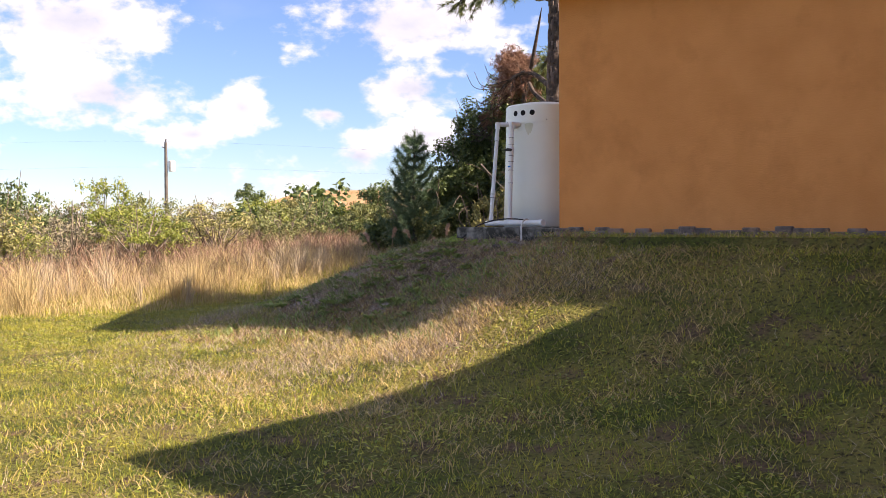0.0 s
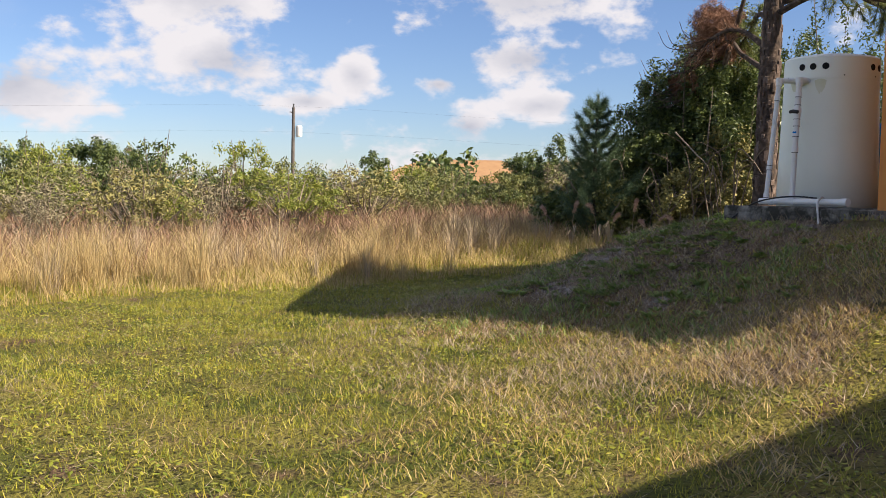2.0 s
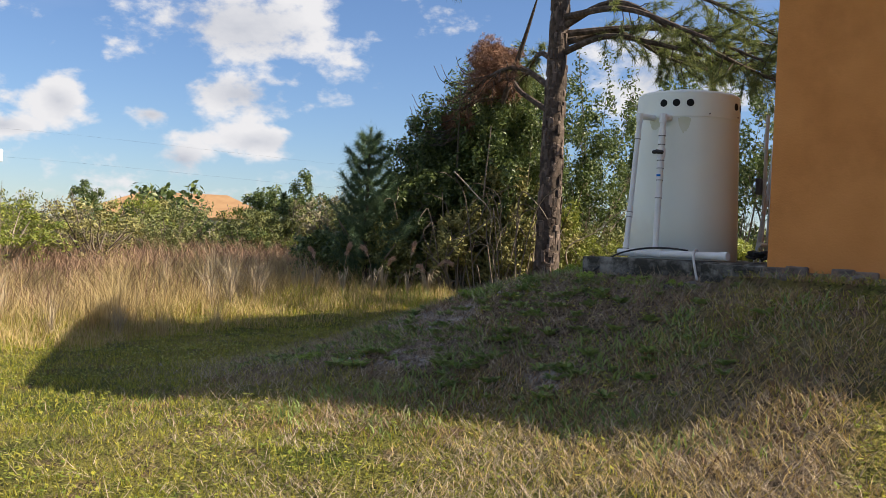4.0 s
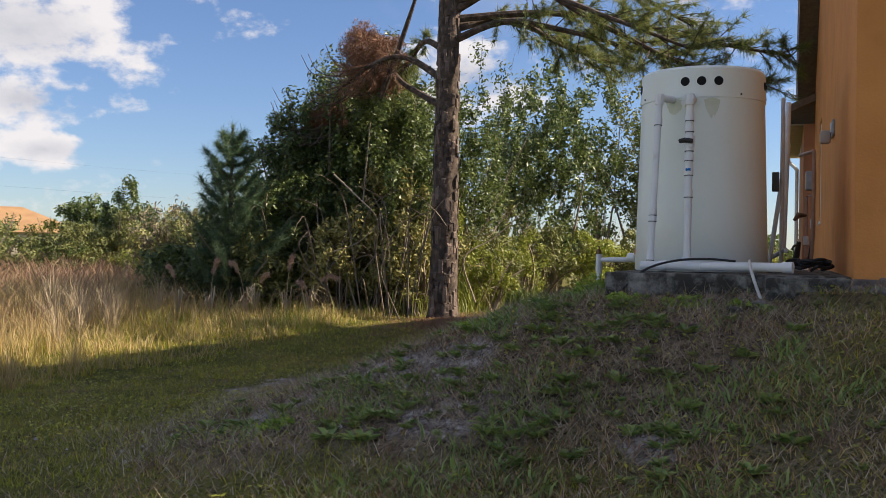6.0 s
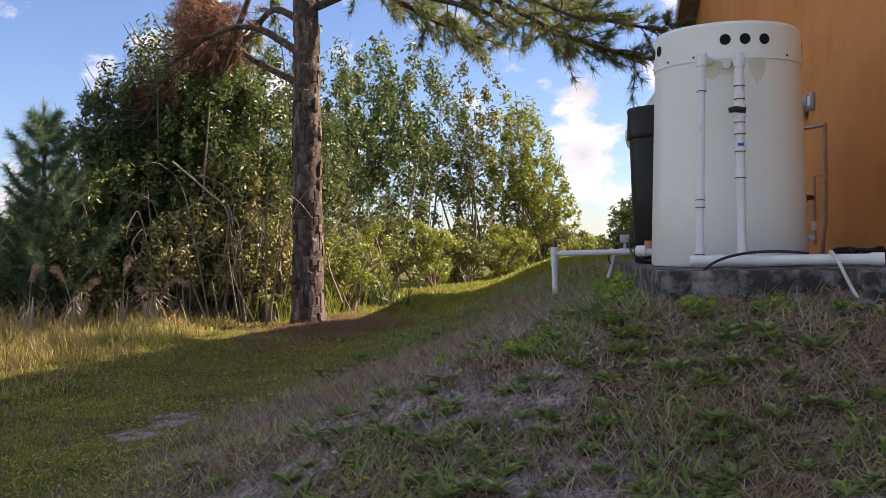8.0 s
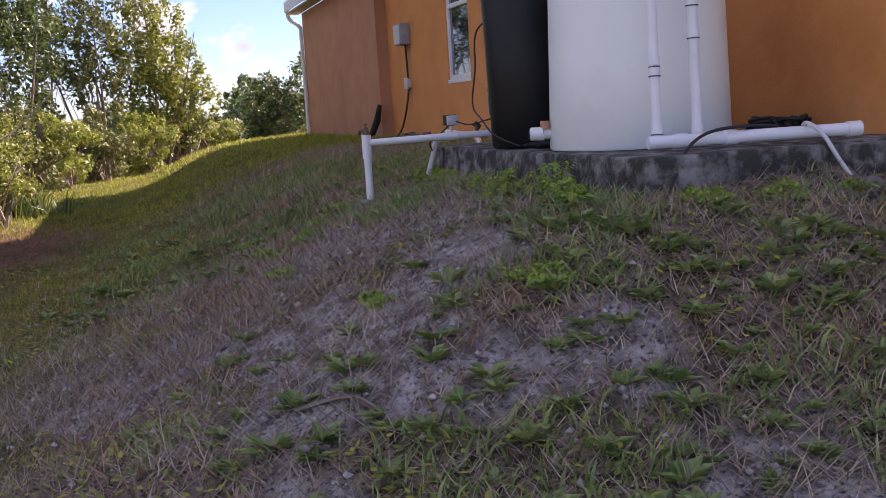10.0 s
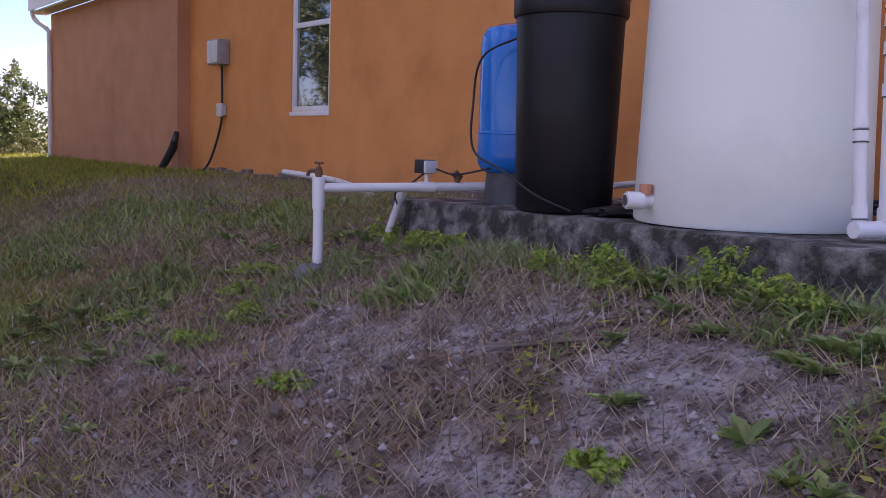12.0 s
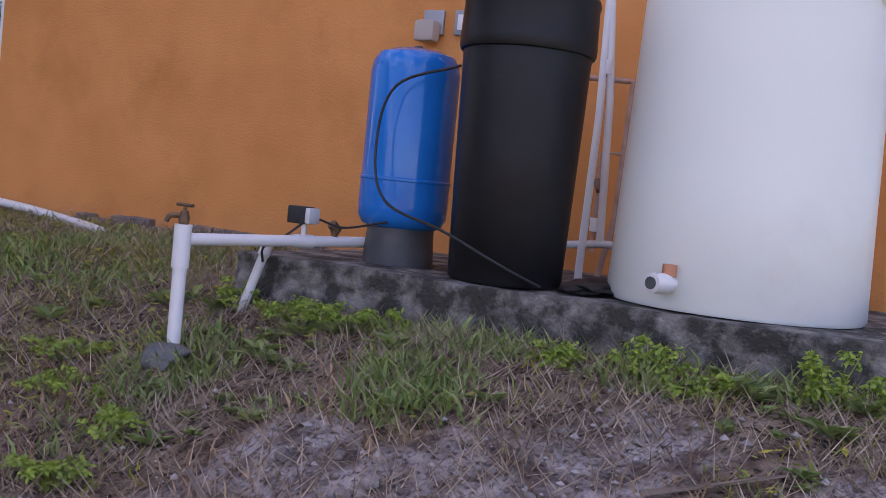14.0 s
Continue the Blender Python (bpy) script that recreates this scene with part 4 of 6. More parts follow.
# ---- pipework between the tank and the wall ----
riser = thing("wall_pipework", (-1.05, 0.6, 0), "pair of white plastic risers between tank and wall", "pipework")
part("pipe", tube([(-1.05, 0.46, 0.0), (-1.07, 0.58, 0.9), (-1.10, 0.63, 1.62)], 0.022, 10), M_PVC, riser)
part("pipe", tube([(-0.99, 0.60, 0.20), (-1.03, 0.62, 1.0), (-1.09, 0.63, 1.62)], 0.022, 10), M_PVC, riser)
part("cross_pipe", tube([(-1.75, 0.42, 0.10), (-0.98, 0.60, 0.20), (-0.5, 0.62, 0.20)], 0.022, 10), M_PVC, riser)
part("union", tube([(-1.06, 0.615, 1.14), (-1.06, 0.62, 1.22)], 0.032, 10), M_PVC, riser)
frame_pipe = thing("copper_pipework", (-1.0, 0.86, 0), "pinkish copper pipe frame with a tap by the wall", "pipework")
part("pipe", tube([(-1.06, 0.84, 0.0), (-1.0, 0.86, 0.35), (-0.98, 0.86, 1.14)], 0.017, 10), M_COPPER, frame_pipe)
part("pipe", tube([(-0.98, 0.86, 1.14), (-1.5, 0.74, 1.15)], 0.017, 10), M_COPPER, frame_pipe)
part("pipe", tube([(-0.98, 0.86, 0.72), (-1.1, 0.80, 0.72), (-1.1, 0.80, 0.14)], 0.013, 10), M_COPPER, frame_pipe)
part("tap", tube([(-1.1, 0.80, 0.54), (-1.08, 0.73, 0.54), (-1.06, 0.69, 0.49)], [0.014, 0.03, 0.014], 10), M_BRASS, frame_pipe, "corroded brass tap")
part("filter_cap", tube([(-1.1, 0.80, 0.26), (-1.1, 0.80, 0.34)], 0.026, 10), M_PVC, frame_pipe)
grey_riser = thing("grey_conduit", (-0.82, 0.58, 0), "grey conduit riser with a switch behind the tank", "conduit")
part("pipe", tube([(-0.82, 0.58, 0.0), (-0.82, 0.58, 1.62)], 0.02, 10), M_PVCOLD, grey_riser)
part("box", box((-0.86, 0.49, 0.75), (-0.77, 0.555, 0.93), 0.01), M_DGREY, grey_riser)
for bx0, name in ((-2.5, "flood_light"), (-2.27, "outlet_box")):
    o = thing(name, (bx0, SOUTH, 1.4), "weathered flood light on the wall" if name == "flood_light" else "grey outdoor outlet box with a pale cover", "wall light" if name == "flood_light" else "utility box")
    part("back", box((bx0, SOUTH - 0.03, 1.42), (bx0 + 0.15, SOUTH - 0.002, 1.58), 0.008), M_GREY, o)
    if name == "flood_light":
        part("head", box((bx0 - 0.01, SOUTH - 0.14, 1.36), (bx0 + 0.14, SOUTH - 0.032, 1.50), 0.03), M_SOFFIT, o)
    else:
        part("cover", box((bx0 + 0.03, SOUTH - 0.045, 1.45), (bx0 + 0.12, SOUTH - 0.032, 1.55), 0.006), M_WHITE, o)
coil = thing("hose_coil", (0.2, 0.85, 0.05), "tangle of black hose on the slab", "hose")
pts = []
for k in range(60):
    a = k * 0.45
    pts.append((0.05 + (0.18 + 0.06 * math.sin(k * 1.7)) * math.cos(a), 0.82 + (0.14 + 0.05 * math.cos(k * 2.3)) * math.sin(a), 0.03 + 0.05 * abs(math.sin(k * 0.8)) + 0.0008 * k))
part("tube", tube(arc(pts, 3), 0.013, 6), M_RUBBER, coil)
bag = thing("dark_tarp", (-0.72, -0.35, 0), "crumpled dark plastic on the slab beside the brine tank", "tarp")
bm = bmesh.new()
bmesh.ops.create_icosphere(bm, subdivisions=4, radius=1.0)
for v in bm.verts:
    k = 1 + 0.4 * noise.noise(v.co * 2.2)
    v.co = Vector((-0.70 + v.co.x * 0.13 * k, -0.30 + v.co.y * 0.3 * k, 0.028 + max(v.co.z, -0.6) * 0.04 * k))
part("sheet", bm, M_RUBBER, bag)


# ---- plants ----
def kites(centers, normals, length, wide, droop=0.0):
    """Leaves: one folded kite of two triangles each."""
    n = len(centers)
    up = np.asarray(normals) / (np.linalg.norm(normals, axis=1, keepdims=True) + 1e-9)
    a = rng.normal(size=(n, 3))
    along = a - up * (a * up).sum(1, keepdims=True)
    along /= np.linalg.norm(along, axis=1, keepdims=True) + 1e-9
    across = np.cross(up, along)
    L, W = (np.broadcast_to(np.asarray(q, float).reshape(-1, 1), (n, 1)) for q in (length, wide))
    tip = centers + along * L - up * L * droop
    V = np.stack([centers, centers + along * L * 0.5 + across * W / 2, tip, centers + along * L * 0.5 - across * W / 2], 1).reshape(-1, 3)
    F = (np.arange(n)[:, None] * 4 + np.arange(4)).reshape(-1, 4)
    return V, F


def crown_points(n, center, radii, lumps, spread_by=0.34, seed=0):
    """Leaf places gathered in lumps through an ellipsoid, thin at the outside, with gaps between."""
    r = np.random.default_rng(seed)
    v = r.normal(size=(lumps, 3))
    v /= np.linalg.norm(v, axis=1, keepdims=True)
    c = v * (r.random((lumps, 1)) ** 0.45)
    pick = r.integers(0, lumps, n)
    size = r.uniform(0.5, 1.25, lumps)[pick][:, None]
    d = r.normal(size=(n, 3))
    d /= np.linalg.norm(d, axis=1, keepdims=True)
    p = c[pick] * 0.86 + d * (r.random((n, 1)) ** 0.5) * spread_by * size
    return np.asarray(center) + p * np.asarray(radii), 0.8 * d + r.normal(size=d.shape) * 0.42 + np.array([0, 0, 0.2]), np.asarray(center) + c * np.asarray(radii)


def shrub_tree(name, base, crown, radii, leaves, leaf, material, label, category, lumps=40, stems=7, seed=0, spread_by=0.34, group="", twigs=4):
    """A many-stemmed small tree: stems from the ground into the lumps of the crown."""
    z0 = float(height(base[0], base[1]))
    t = thing(name, (base[0], base[1], z0), label, category, group)
    P, Nn, lumps_at = crown_points(int(leaves * 1.2), crown, radii, lumps, spread_by, seed)
    ok = P[:, 2] > height(P[:, 0], P[:, 1]) + 0.05
    V, F = kites(P[ok], Nn[ok], leaf * rng.uniform(0.7, 1.4, ok.sum()), leaf * 0.5 * rng.uniform(0.7, 1.3, ok.sum()), 0.15)
    part("crown", flatmesh("crown", V, F, material), material, t)
    bm = bmesh.new()
    r = np.random.default_rng(seed + 50)
    for k in range(stems + len(lumps_at) // twigs):
        goal = np.asarray(crown) + (lumps_at[r.integers(len(lumps_at))] - np.asarray(crown)) * 1.12
        b0 = Vector((base[0] + r.uniform(-0.3, 0.3), base[1] + r.uniform(-0.3, 0.3), z0 - 0.05))
        g = Vector(goal)
        m1 = b0.lerp(g, 0.4) + Vector((r.uniform(-0.25, 0.25), r.uniform(-0.25, 0.25), 0.25))
        rad = 0.05 if k < stems else 0.016
        tube(arc([b0, m1, g], 4), [rad * (1 - 0.8 * i / 8) for i in range(9)], 5, bm, False)
    part("trunk", bm, M_TWIG, t)
    return t


def tufts(centers, ways, needles, length, wide, seed=0):
    """Pine needles: bursts of thin triangles."""
    r = np.random.default_rng(seed)
    n = len(centers)
    c = np.repeat(np.asarray(centers), needles, 0)
    w = np.repeat(np.asarray(ways), needles, 0)
    d = r.normal(size=(n * needles, 3)) * 0.75 + w
    d /= np.linalg.norm(d, axis=1, keepdims=True)
    a = np.cross(d, r.normal(size=d.shape))
    a /= np.linalg.norm(a, axis=1, keepdims=True)
    L = length * r.uniform(0.6, 1.15, (len(d), 1))
    root = c - d * 0.02 + r.normal(size=c.shape) * 0.02
    V = np.stack([root - a * wide / 2, root + a * wide / 2, root + d * L - np.array([0, 0, 1]) * L * 0.12], 1).reshape(-1, 3)
    return V, np.arange(len(V)).reshape(-1, 3)


def pine(name, base, top, radius, limbs, label, needles=30, tuft=0.24, dead=()):
    """A pine: bark trunk, crooked limbs with twigs, a burst of needles at each twig end."""
    z0 = float(height(base[0], base[1]))
    t = thing(name, (base[0], base[1], z0), label, "pine tree")
    b, h = Vector((base[0], base[1], z0 - 0.1)), Vector(top)
    line = arc([b, b.lerp(h, 0.35) + Vector((0.03, 0.04, 0)), b.lerp(h, 0.7) + Vector((-0.04, 0.05, 0)), h], 10)
    bm = tube(line, [radius * (1.25 if i == 0 else 1.0) * (1 - 0.62 * i / (len(line) - 1)) for i in range(len(line))], 24)
    bmesh.ops.subdivide_edges(bm, edges=bm.edges[:], cuts=1)
    for v in bm.verts:
        k = noise.noise(Vector((v.co.x * 14, v.co.y * 14, v.co.z * 4))) * 0.028 + noise.noise(v.co * 22) * 0.012
        n = Vector((v.co.x - base[0], v.co.y - base[1], 0)).normalized()
        v.co += n * k
    trunk = part("trunk", bm, M_BARK, t)
    # flaking plates of bark on the lower trunk, in uneven upright rows
    V, F = [], []
    for k in range(520):
        f = rng.random() ** 1.2 * 0.62
        i = int(f * (len(line) - 1))
        c = line[i].lerp(line[i + 1], f * (len(line) - 1) - i)
        rad = radius * (1 - 0.62 * f) * (1.01 + 0.24 * max(0, 1 - f * (len(line) - 1)))
        a, da = rng.uniform(0, 2 * math.pi), rng.uniform(0.12, 0.24)
        tall, out = rng.uniform(0.05, 0.14), rng.uniform(0.012, 0.03)
        o = len(V)
        for lift, shrink in ((-0.01, 1.0), (out, 0.72)):
            for sa, sz in ((-1, -1), (1, -1), (1, 1), (-1, 1)):
                q = a + sa * da * shrink * rng.uniform(0.7, 1.15)
                V.append((c.x + math.cos(q) * (rad + lift), c.y + math.sin(q) * (rad + lift), c.z + sz * tall * shrink * rng.uniform(0.75, 1.2)))
        F += [[o + j for j in q] for q in ((4, 5, 6, 7), (0, 1, 5, 4), (1, 2, 6, 5), (2, 3, 7, 6), (3, 0, 4, 7))]
    part("flaky_bark", flatmesh("flaky_bark", np.array(V), np.array(F), M_PLATE), None, trunk, "flaking grey-brown bark plates")
    r = np.random.default_rng(int(abs(base[0]) * 10))
    live_c, live_w, dead_c, dead_w = [], [], [], []
    for k, pts in enumerate(limbs):
        bm = bmesh.new()
        a = arc(pts, 7)
        n = len(a)
        tube(a, [0.065 * (1 - 0.8 * i / (n - 1)) + 0.008 for i in range(n)], 7, bm)
        is_dead = k in dead
        for i in range(max(2, n // 4), n):
            for q in range((3 if i > n // 2 else 1) if k not in dead else 2):
                way = ((a[min(i + 1, n - 1)] - a[i - 1]).normalized() + Vector(r.normal(size=3) * 0.75)).normalized()
                if not is_dead:
                    way = (way + Vector((0, 0, 0.15))).normalized()
                size = r.uniform(0.25, 0.75)
                e = a[i] + way * size + Vector((0, 0, -0.06 if not is_dead else -0.15))
                tube([a[i], a[i].lerp(e, 0.5) + Vector(r.normal(size=3) * 0.03), e], [0.013, 0.009, 0.005], 4, bm, False)
                for s in (1.0, 0.75, 0.5):
                    c = a[i].lerp(e, s)
                    (dead_c if is_dead else live_c).append(c)
                    (dead_w if is_dead else live_w).append(way)
        part("limb", bm, M_BARK, t)
    if live_c:
        V, F = tufts(np.array(live_c), np.array(live_w), needles, tuft, 0.011, 3)
        part("needles", flatmesh("needles", V, F, M_NEEDLE), M_NEEDLE, t)
    if dead_c:
        V, F = tufts(np.array(dead_c), np.array(dead_w), 12, 0.16, 0.010, 4)
        part("dead_needles", flatmesh("dead_needles", V, F, M_DEAD), M_DEAD, t, "brown dead needles")
    return t


PT = (-8.1, -5.28)
pine("pine_tree", PT, (-8.1, -5.28, 10.17), 0.255, [
    [(-8.1, -5.23, 3.21), (-8.42, -6.2, 3.79), (-8.74, -7.05, 3.74), (-9.17, -8.02, 3.31)],
    [(-8.1, -5.23, 3.74), (-8.85, -5.98, 4.17), (-9.5, -6.62, 3.85), (-10.03, -7.38, 3.42)],
    [(-8.1, -5.23, 4.49), (-7.67, -3.84, 4.81), (-7.46, -2.34, 3.96), (-7.46, -0.94, 3.21), (-7.57, 0.24, 2.88)],
    [(-8.1, -5.23, 5.13), (-8.32, -3.73, 5.35), (-8.53, -2.34, 4.92), (-8.64, -1.05, 4.17)],
    [(-8.1, -5.23, 4.17), (-8.74, -4.27, 4.49), (-9.39, -3.41, 4.06), (-9.82, -2.44, 3.74)],
    [(-8.1, -5.23, 5.35), (-7.35, -6.2, 5.78), (-7.03, -7.27, 5.56)],
    [(-8.1, -5.23, 5.99), (-7.03, -4.48, 6.42), (-6.17, -3.62, 6.1), (-5.74, -2.77, 5.56)],
    [(-8.1, -5.12, 6.74), (-8.1, -3.62, 7.28), (-8.1, -2.12, 6.85)],
    [(-8.1, -5.12, 7.06), (-8.74, -6.41, 7.6), (-9.17, -7.48, 7.28)],
    [(-8.1, -5.12, 7.92), (-7.03, -4.91, 8.57), (-6.17, -4.7, 8.46)],
    [(-8.05, -5.12, 8.78), (-8.53, -4.27, 9.42), (-8.85, -3.41, 9.42)],
    [(-8.1, -5.23, 3.96), (-7.89, -4.16, 4.22), (-7.89, -3.09, 4.01), (-7.99, -2.02, 3.69), (-8.1, -1.05, 3.42)],
    [(-8.1, -5.23, 4.71), (-7.35, -3.62, 4.6), (-7.03, -2.12, 3.96), (-6.92, -0.84, 3.37)],
    [(-8.1, -5.23, 4.38), (-8.53, -3.62, 4.49), (-8.74, -2.12, 4.28), (-8.85, -0.62, 3.85), (-8.74, 0.66, 3.53)],
    [(-8.1, -5.23, 4.28), (-8.96, -4.7, 4.6), (-9.82, -3.84, 4.38), (-10.46, -2.77, 3.96)],
], "tall pine with flaking bark and long-needled drooping limbs", dead=(0,))

# young pine: whorls of upswept limbs, a brush of needles along each
YX, YY, YT = -7.75, -9.5, 2.5
yz = float(height(YX, YY))
yp = thing("young_pine", (YX, YY, yz), "young bluish-green pine at the field edge", "pine tree")
part("trunk", tube([(YX, YY, yz - 0.05), (YX + 0.02, YY - 0.02, 0.9), (YX, YY, YT)], [0.06, 0.045, 0.012], 8), M_BARK, yp)
yc, yw = [], []
for k in range(13):
    f = k / 12
    z = -0.55 + (YT + 0.25) * f
    reach = 0.3 + 0.85 * (1 - f) ** 0.75
    for q in range(6 if k < 9 else 4):
        a = q * (1.047 if k < 9 else 1.57) + k * 0.5 + rng.uniform(-0.3, 0.3)
        L = reach * rng.uniform(0.35, 1.2)
        out = Vector((math.cos(a), math.sin(a), 0))
        p0 = Vector((YX, YY, z))
        line = arc([p0, p0 + out * L * 0.55 + Vector((0, 0, L * 0.1)), p0 + out * L + Vector((0, 0, L * rng.uniform(0.3, 0.7)))], 5)
        part("limb", tube(line, [0.013 - 0.001 * i for i in range(len(line))], 5), M_BARK, yp)
        for i in range(2, len(line)):
            for s in (0.0, 0.5):
                yc.append(line[i - 1].lerp(line[i], 1 - s)), yw.append((line[i] - line[i - 1]).normalized() * 0.9)
for i in range(9):
    yc.append(Vector((YX, YY, YT - 0.5 + 0.06 * i))), yw.append(Vector((0, 0, 0.9)))
V, F = tufts(np.array(yc), np.array(yw), 30, 0.24, 0.008, 8)
part("needles", flatmesh("needles", V, F, M_BLUENEEDLE), None, yp)

# the broken dead top caught in the thicket: brown needles and hooked bare twigs
snag = thing("dead_pine_top", (-9.39, -7.48, 2.13), "brown dead pine top hanging over the thicket", "dead branch")
P, Nn, tips = crown_points(13000, (-9.39, -7.38, 4.01), (0.7, 1.05, 0.75), 34, 0.32, 77)
V, F = tufts(P[::4], Nn[::4] * 0.4, 7, 0.15, 0.010, 5)
part("dead_needles", flatmesh("dead_needles", V, F, M_DEAD), None, snag)
P, Nn, _ = crown_points(4200, (-9.92, -8.77, 2.78), (0.5, 0.65, 0.35), 14, 0.34, 78)
V, F = tufts(P[::4], Nn[::4] * 0.4, 7, 0.14, 0.010, 6)
part("dead_needles", flatmesh("dead_needles", V, F, M_DEAD), None, snag)
for k in range(40):
    a = Vector((-9.5 + rng.uniform(-0.4, 0.3), -7.5 + rng.uniform(-0.5, 0.5), 3.65 + rng.uniform(-0.4, 0.4)))
    if k < 20:
        a += Vector((-0.3, -1.0, -0.8))
    e = a + Vector((rng.uniform(-0.3, 0.3), -rng.uniform(0.3, 1.1), rng.uniform(-0.3, 0.1)))
    h = e + Vector((0, -rng.uniform(0.15, 0.3), rng.uniform(0.15, 0.4)))
    part("twig", tube(arc([a, a.lerp(e, 0.5) - Vector((0, 0, 0.12)), e, h], 5), [0.016 - 0.0007 * i for i in range(16)], 5), M_BARK, snag)
part("broken_limb", tube(arc([(-8.21, -5.34, 2.78), (-8.74, -6.3, 3.31), (-9.28, -7.05, 3.74), (-9.82, -8.45, 3.1)], 6), [0.07 - 0.0027 * i for i in range(19)], 8), M_BARK, snag)
part("broken_limb", tube(arc([(-9.28, -7.05, 3.21), (-8.85, -6.41, 4.38), (-8.42, -5.87, 5.35)], 6), [0.07, 0.065, 0.06, 0.06, 0.055, 0.05, 0.05, 0.045, 0.04, 0.035, 0.03, 0.02, 0.008], 8), M_BARK, snag)

# thicket left and right of the pine
for i, (bx, by, h, rx, mat, n) in enumerate([
        (-10.2, -8.7, 5.2, 1.3, M_OAK, 16000), (-9.9, -9.6, 4.2, 1.2, M_OAK, 14000), (-10.6, -7.7, 5.8, 1.2, M_OAK, 14000), (-31, 1.9, 2.9, 1.3, M_OAK, 6000),
        (-8.3, -10.0, 1.9, 1.0, M_OAK, 12000), (-8.4, -11.2, 1.3, 1.0, M_OAK, 9000), (-8.9, -9.2, 3.0, 1.0, M_OAK, 13000), (-8.0, -9.0, 1.7, 0.8, M_SCRUB, 7000),
        (-10.14, -7.16, 5, 1.43, M_OAK, 17000), (-10.89, -8.55, 4.8, 1.65, M_OAK, 19000), (-9.71, -8.02, 3.7, 1.21, M_OAK, 11000), (-10.35, -9.41, 3, 1.21, M_OAK, 11000), (-9.92, -6.62, 2.2, 1.1, M_SCRUB, 9000), (-9.82, -7.8, 2.6, 1.32, M_OLIVE, 12000), (-12.18, -9.63, 4.6, 1.65, M_OAK, 18000), (-9.39, -6.84, 3, 0.99, M_OLIVE, 9000),
        (-12.93, -7.7, 5.8, 1.98, M_OAK, 14000), (-14.53, -7.05, 6.5, 1.76, M_OAK, 9500), (-13.89, -9.2, 5.9, 1.76, M_OAK, 11000), (-11.64, -8.45, 6.3, 1.65, M_OAK, 16000), (-13.03, -6.62, 4.8, 1.43, M_OAK, 5000), (-9.07, -8.88, 3, 1.1, M_OAK, 12000), (-9.5, -10.06, 2.5, 1.21, M_OAK, 11000), (-8.64, -7.8, 1.8, 0.77, M_OLIVE, 5000), (-11.32, -6.62, 1.9, 1.1, M_OLIVE, 6000),
        (-21, -7, 7, 2.1, M_OAK, 9000), (-19, -5.9, 6.8, 1.9, M_OAK, 8500), (-23.5, -5.3, 7.6, 2, M_OAK, 7500), (-24.5, -3.7, 7.7, 1.8, M_SCRUB, 6000), (-25.5, -2.3, 6.4, 1.5, M_LIGHTLEAF, 6500),
        (-30, 3.1, 3.5, 1.5, M_OAK, 6000), (-9.07, -6.3, 1.9, 0.77, M_OLIVE, 3600), (-11.75, -7.38, 2.9, 1.32, M_SCRUB, 6000), (-26, -1.5, 4.2, 1.4, M_LIGHTLEAF, 6500),
        (-14.1, -12.09, 2.6, 1.65, M_OAK, 13000), (-14.75, -14.13, 2.5, 1.76, M_SCRUB, 8000), (-10.25, -9.52, 2.1, 1.1, M_OAK, 11000), (-15.5, -15.5, 2.4, 1.8, M_OLIVE, 7000)]):
    z0 = float(height(bx, by))
    open_ = bx < -12 and h > 3.9
    shrub_tree("thicket_tree", (bx, by), (bx, by, z0 + h * (0.55 if open_ else 0.5)), (rx, rx, h * (0.5 if open_ else 0.56)), int(n * 0.62), 0.105 if bx > -15 else 0.15, mat,
               "open small tree with grey stems along the lane" if open_ else "dry olive undergrowth bush with bare twigs" if mat is M_OLIVE else "dense dark-leaved thicket tree at the lawn edge", "bush" if mat is M_OLIVE else "tree",
               90, 5, 100 + i, 0.15 if open_ else 0.17, "", 6)
for i, (bx, by, h, rx) in enumerate([(-10.8, -5.3, 1.5, 0.8), (-12.4, -5.8, 1.9, 1.0), (-14.3, -5.6, 1.8, 1.0), (-16.8, -5.3, 2.0, 1.2), (-19.2, -4.7, 1.8, 1.2), (-21.5, -3.9, 1.9, 1.2), (-23.5, -2.6, 1.8, 1.2), (-26.5, -1.6, 1.9, 1.4), (-28, -0.6, 1.7, 1.4), (-31, -0.4, 1.6, 1.6), (-9.2, -6.2, 1.2, 0.7), (-28.5, 3.0, 1.2, 1.2), (-31.5, 2.2, 1.1, 1.2), (-34, 4.4, 1.2, 1.5), (-11.5, -6.6, 2.4, 1.0), (-15.2, -6.6, 2.8, 1.2)]):
    z0 = float(height(bx, by))
    shrub_tree("bright_shrub", (bx, by), (bx, by, z0 + h * 0.5), (rx, rx, h * 0.55), 3000, 0.08 if bx > -15 else 0.12, M_LIGHTLEAF if i % 2 == 0 else M_SCRUB, "bright yellow-green shrub along the lawn edge" if i % 2 == 0 else "dull green shrub along the lawn edge", "shrub", 50, 6, 200 + i, 0.19, "shrubs along the lawn", 2)
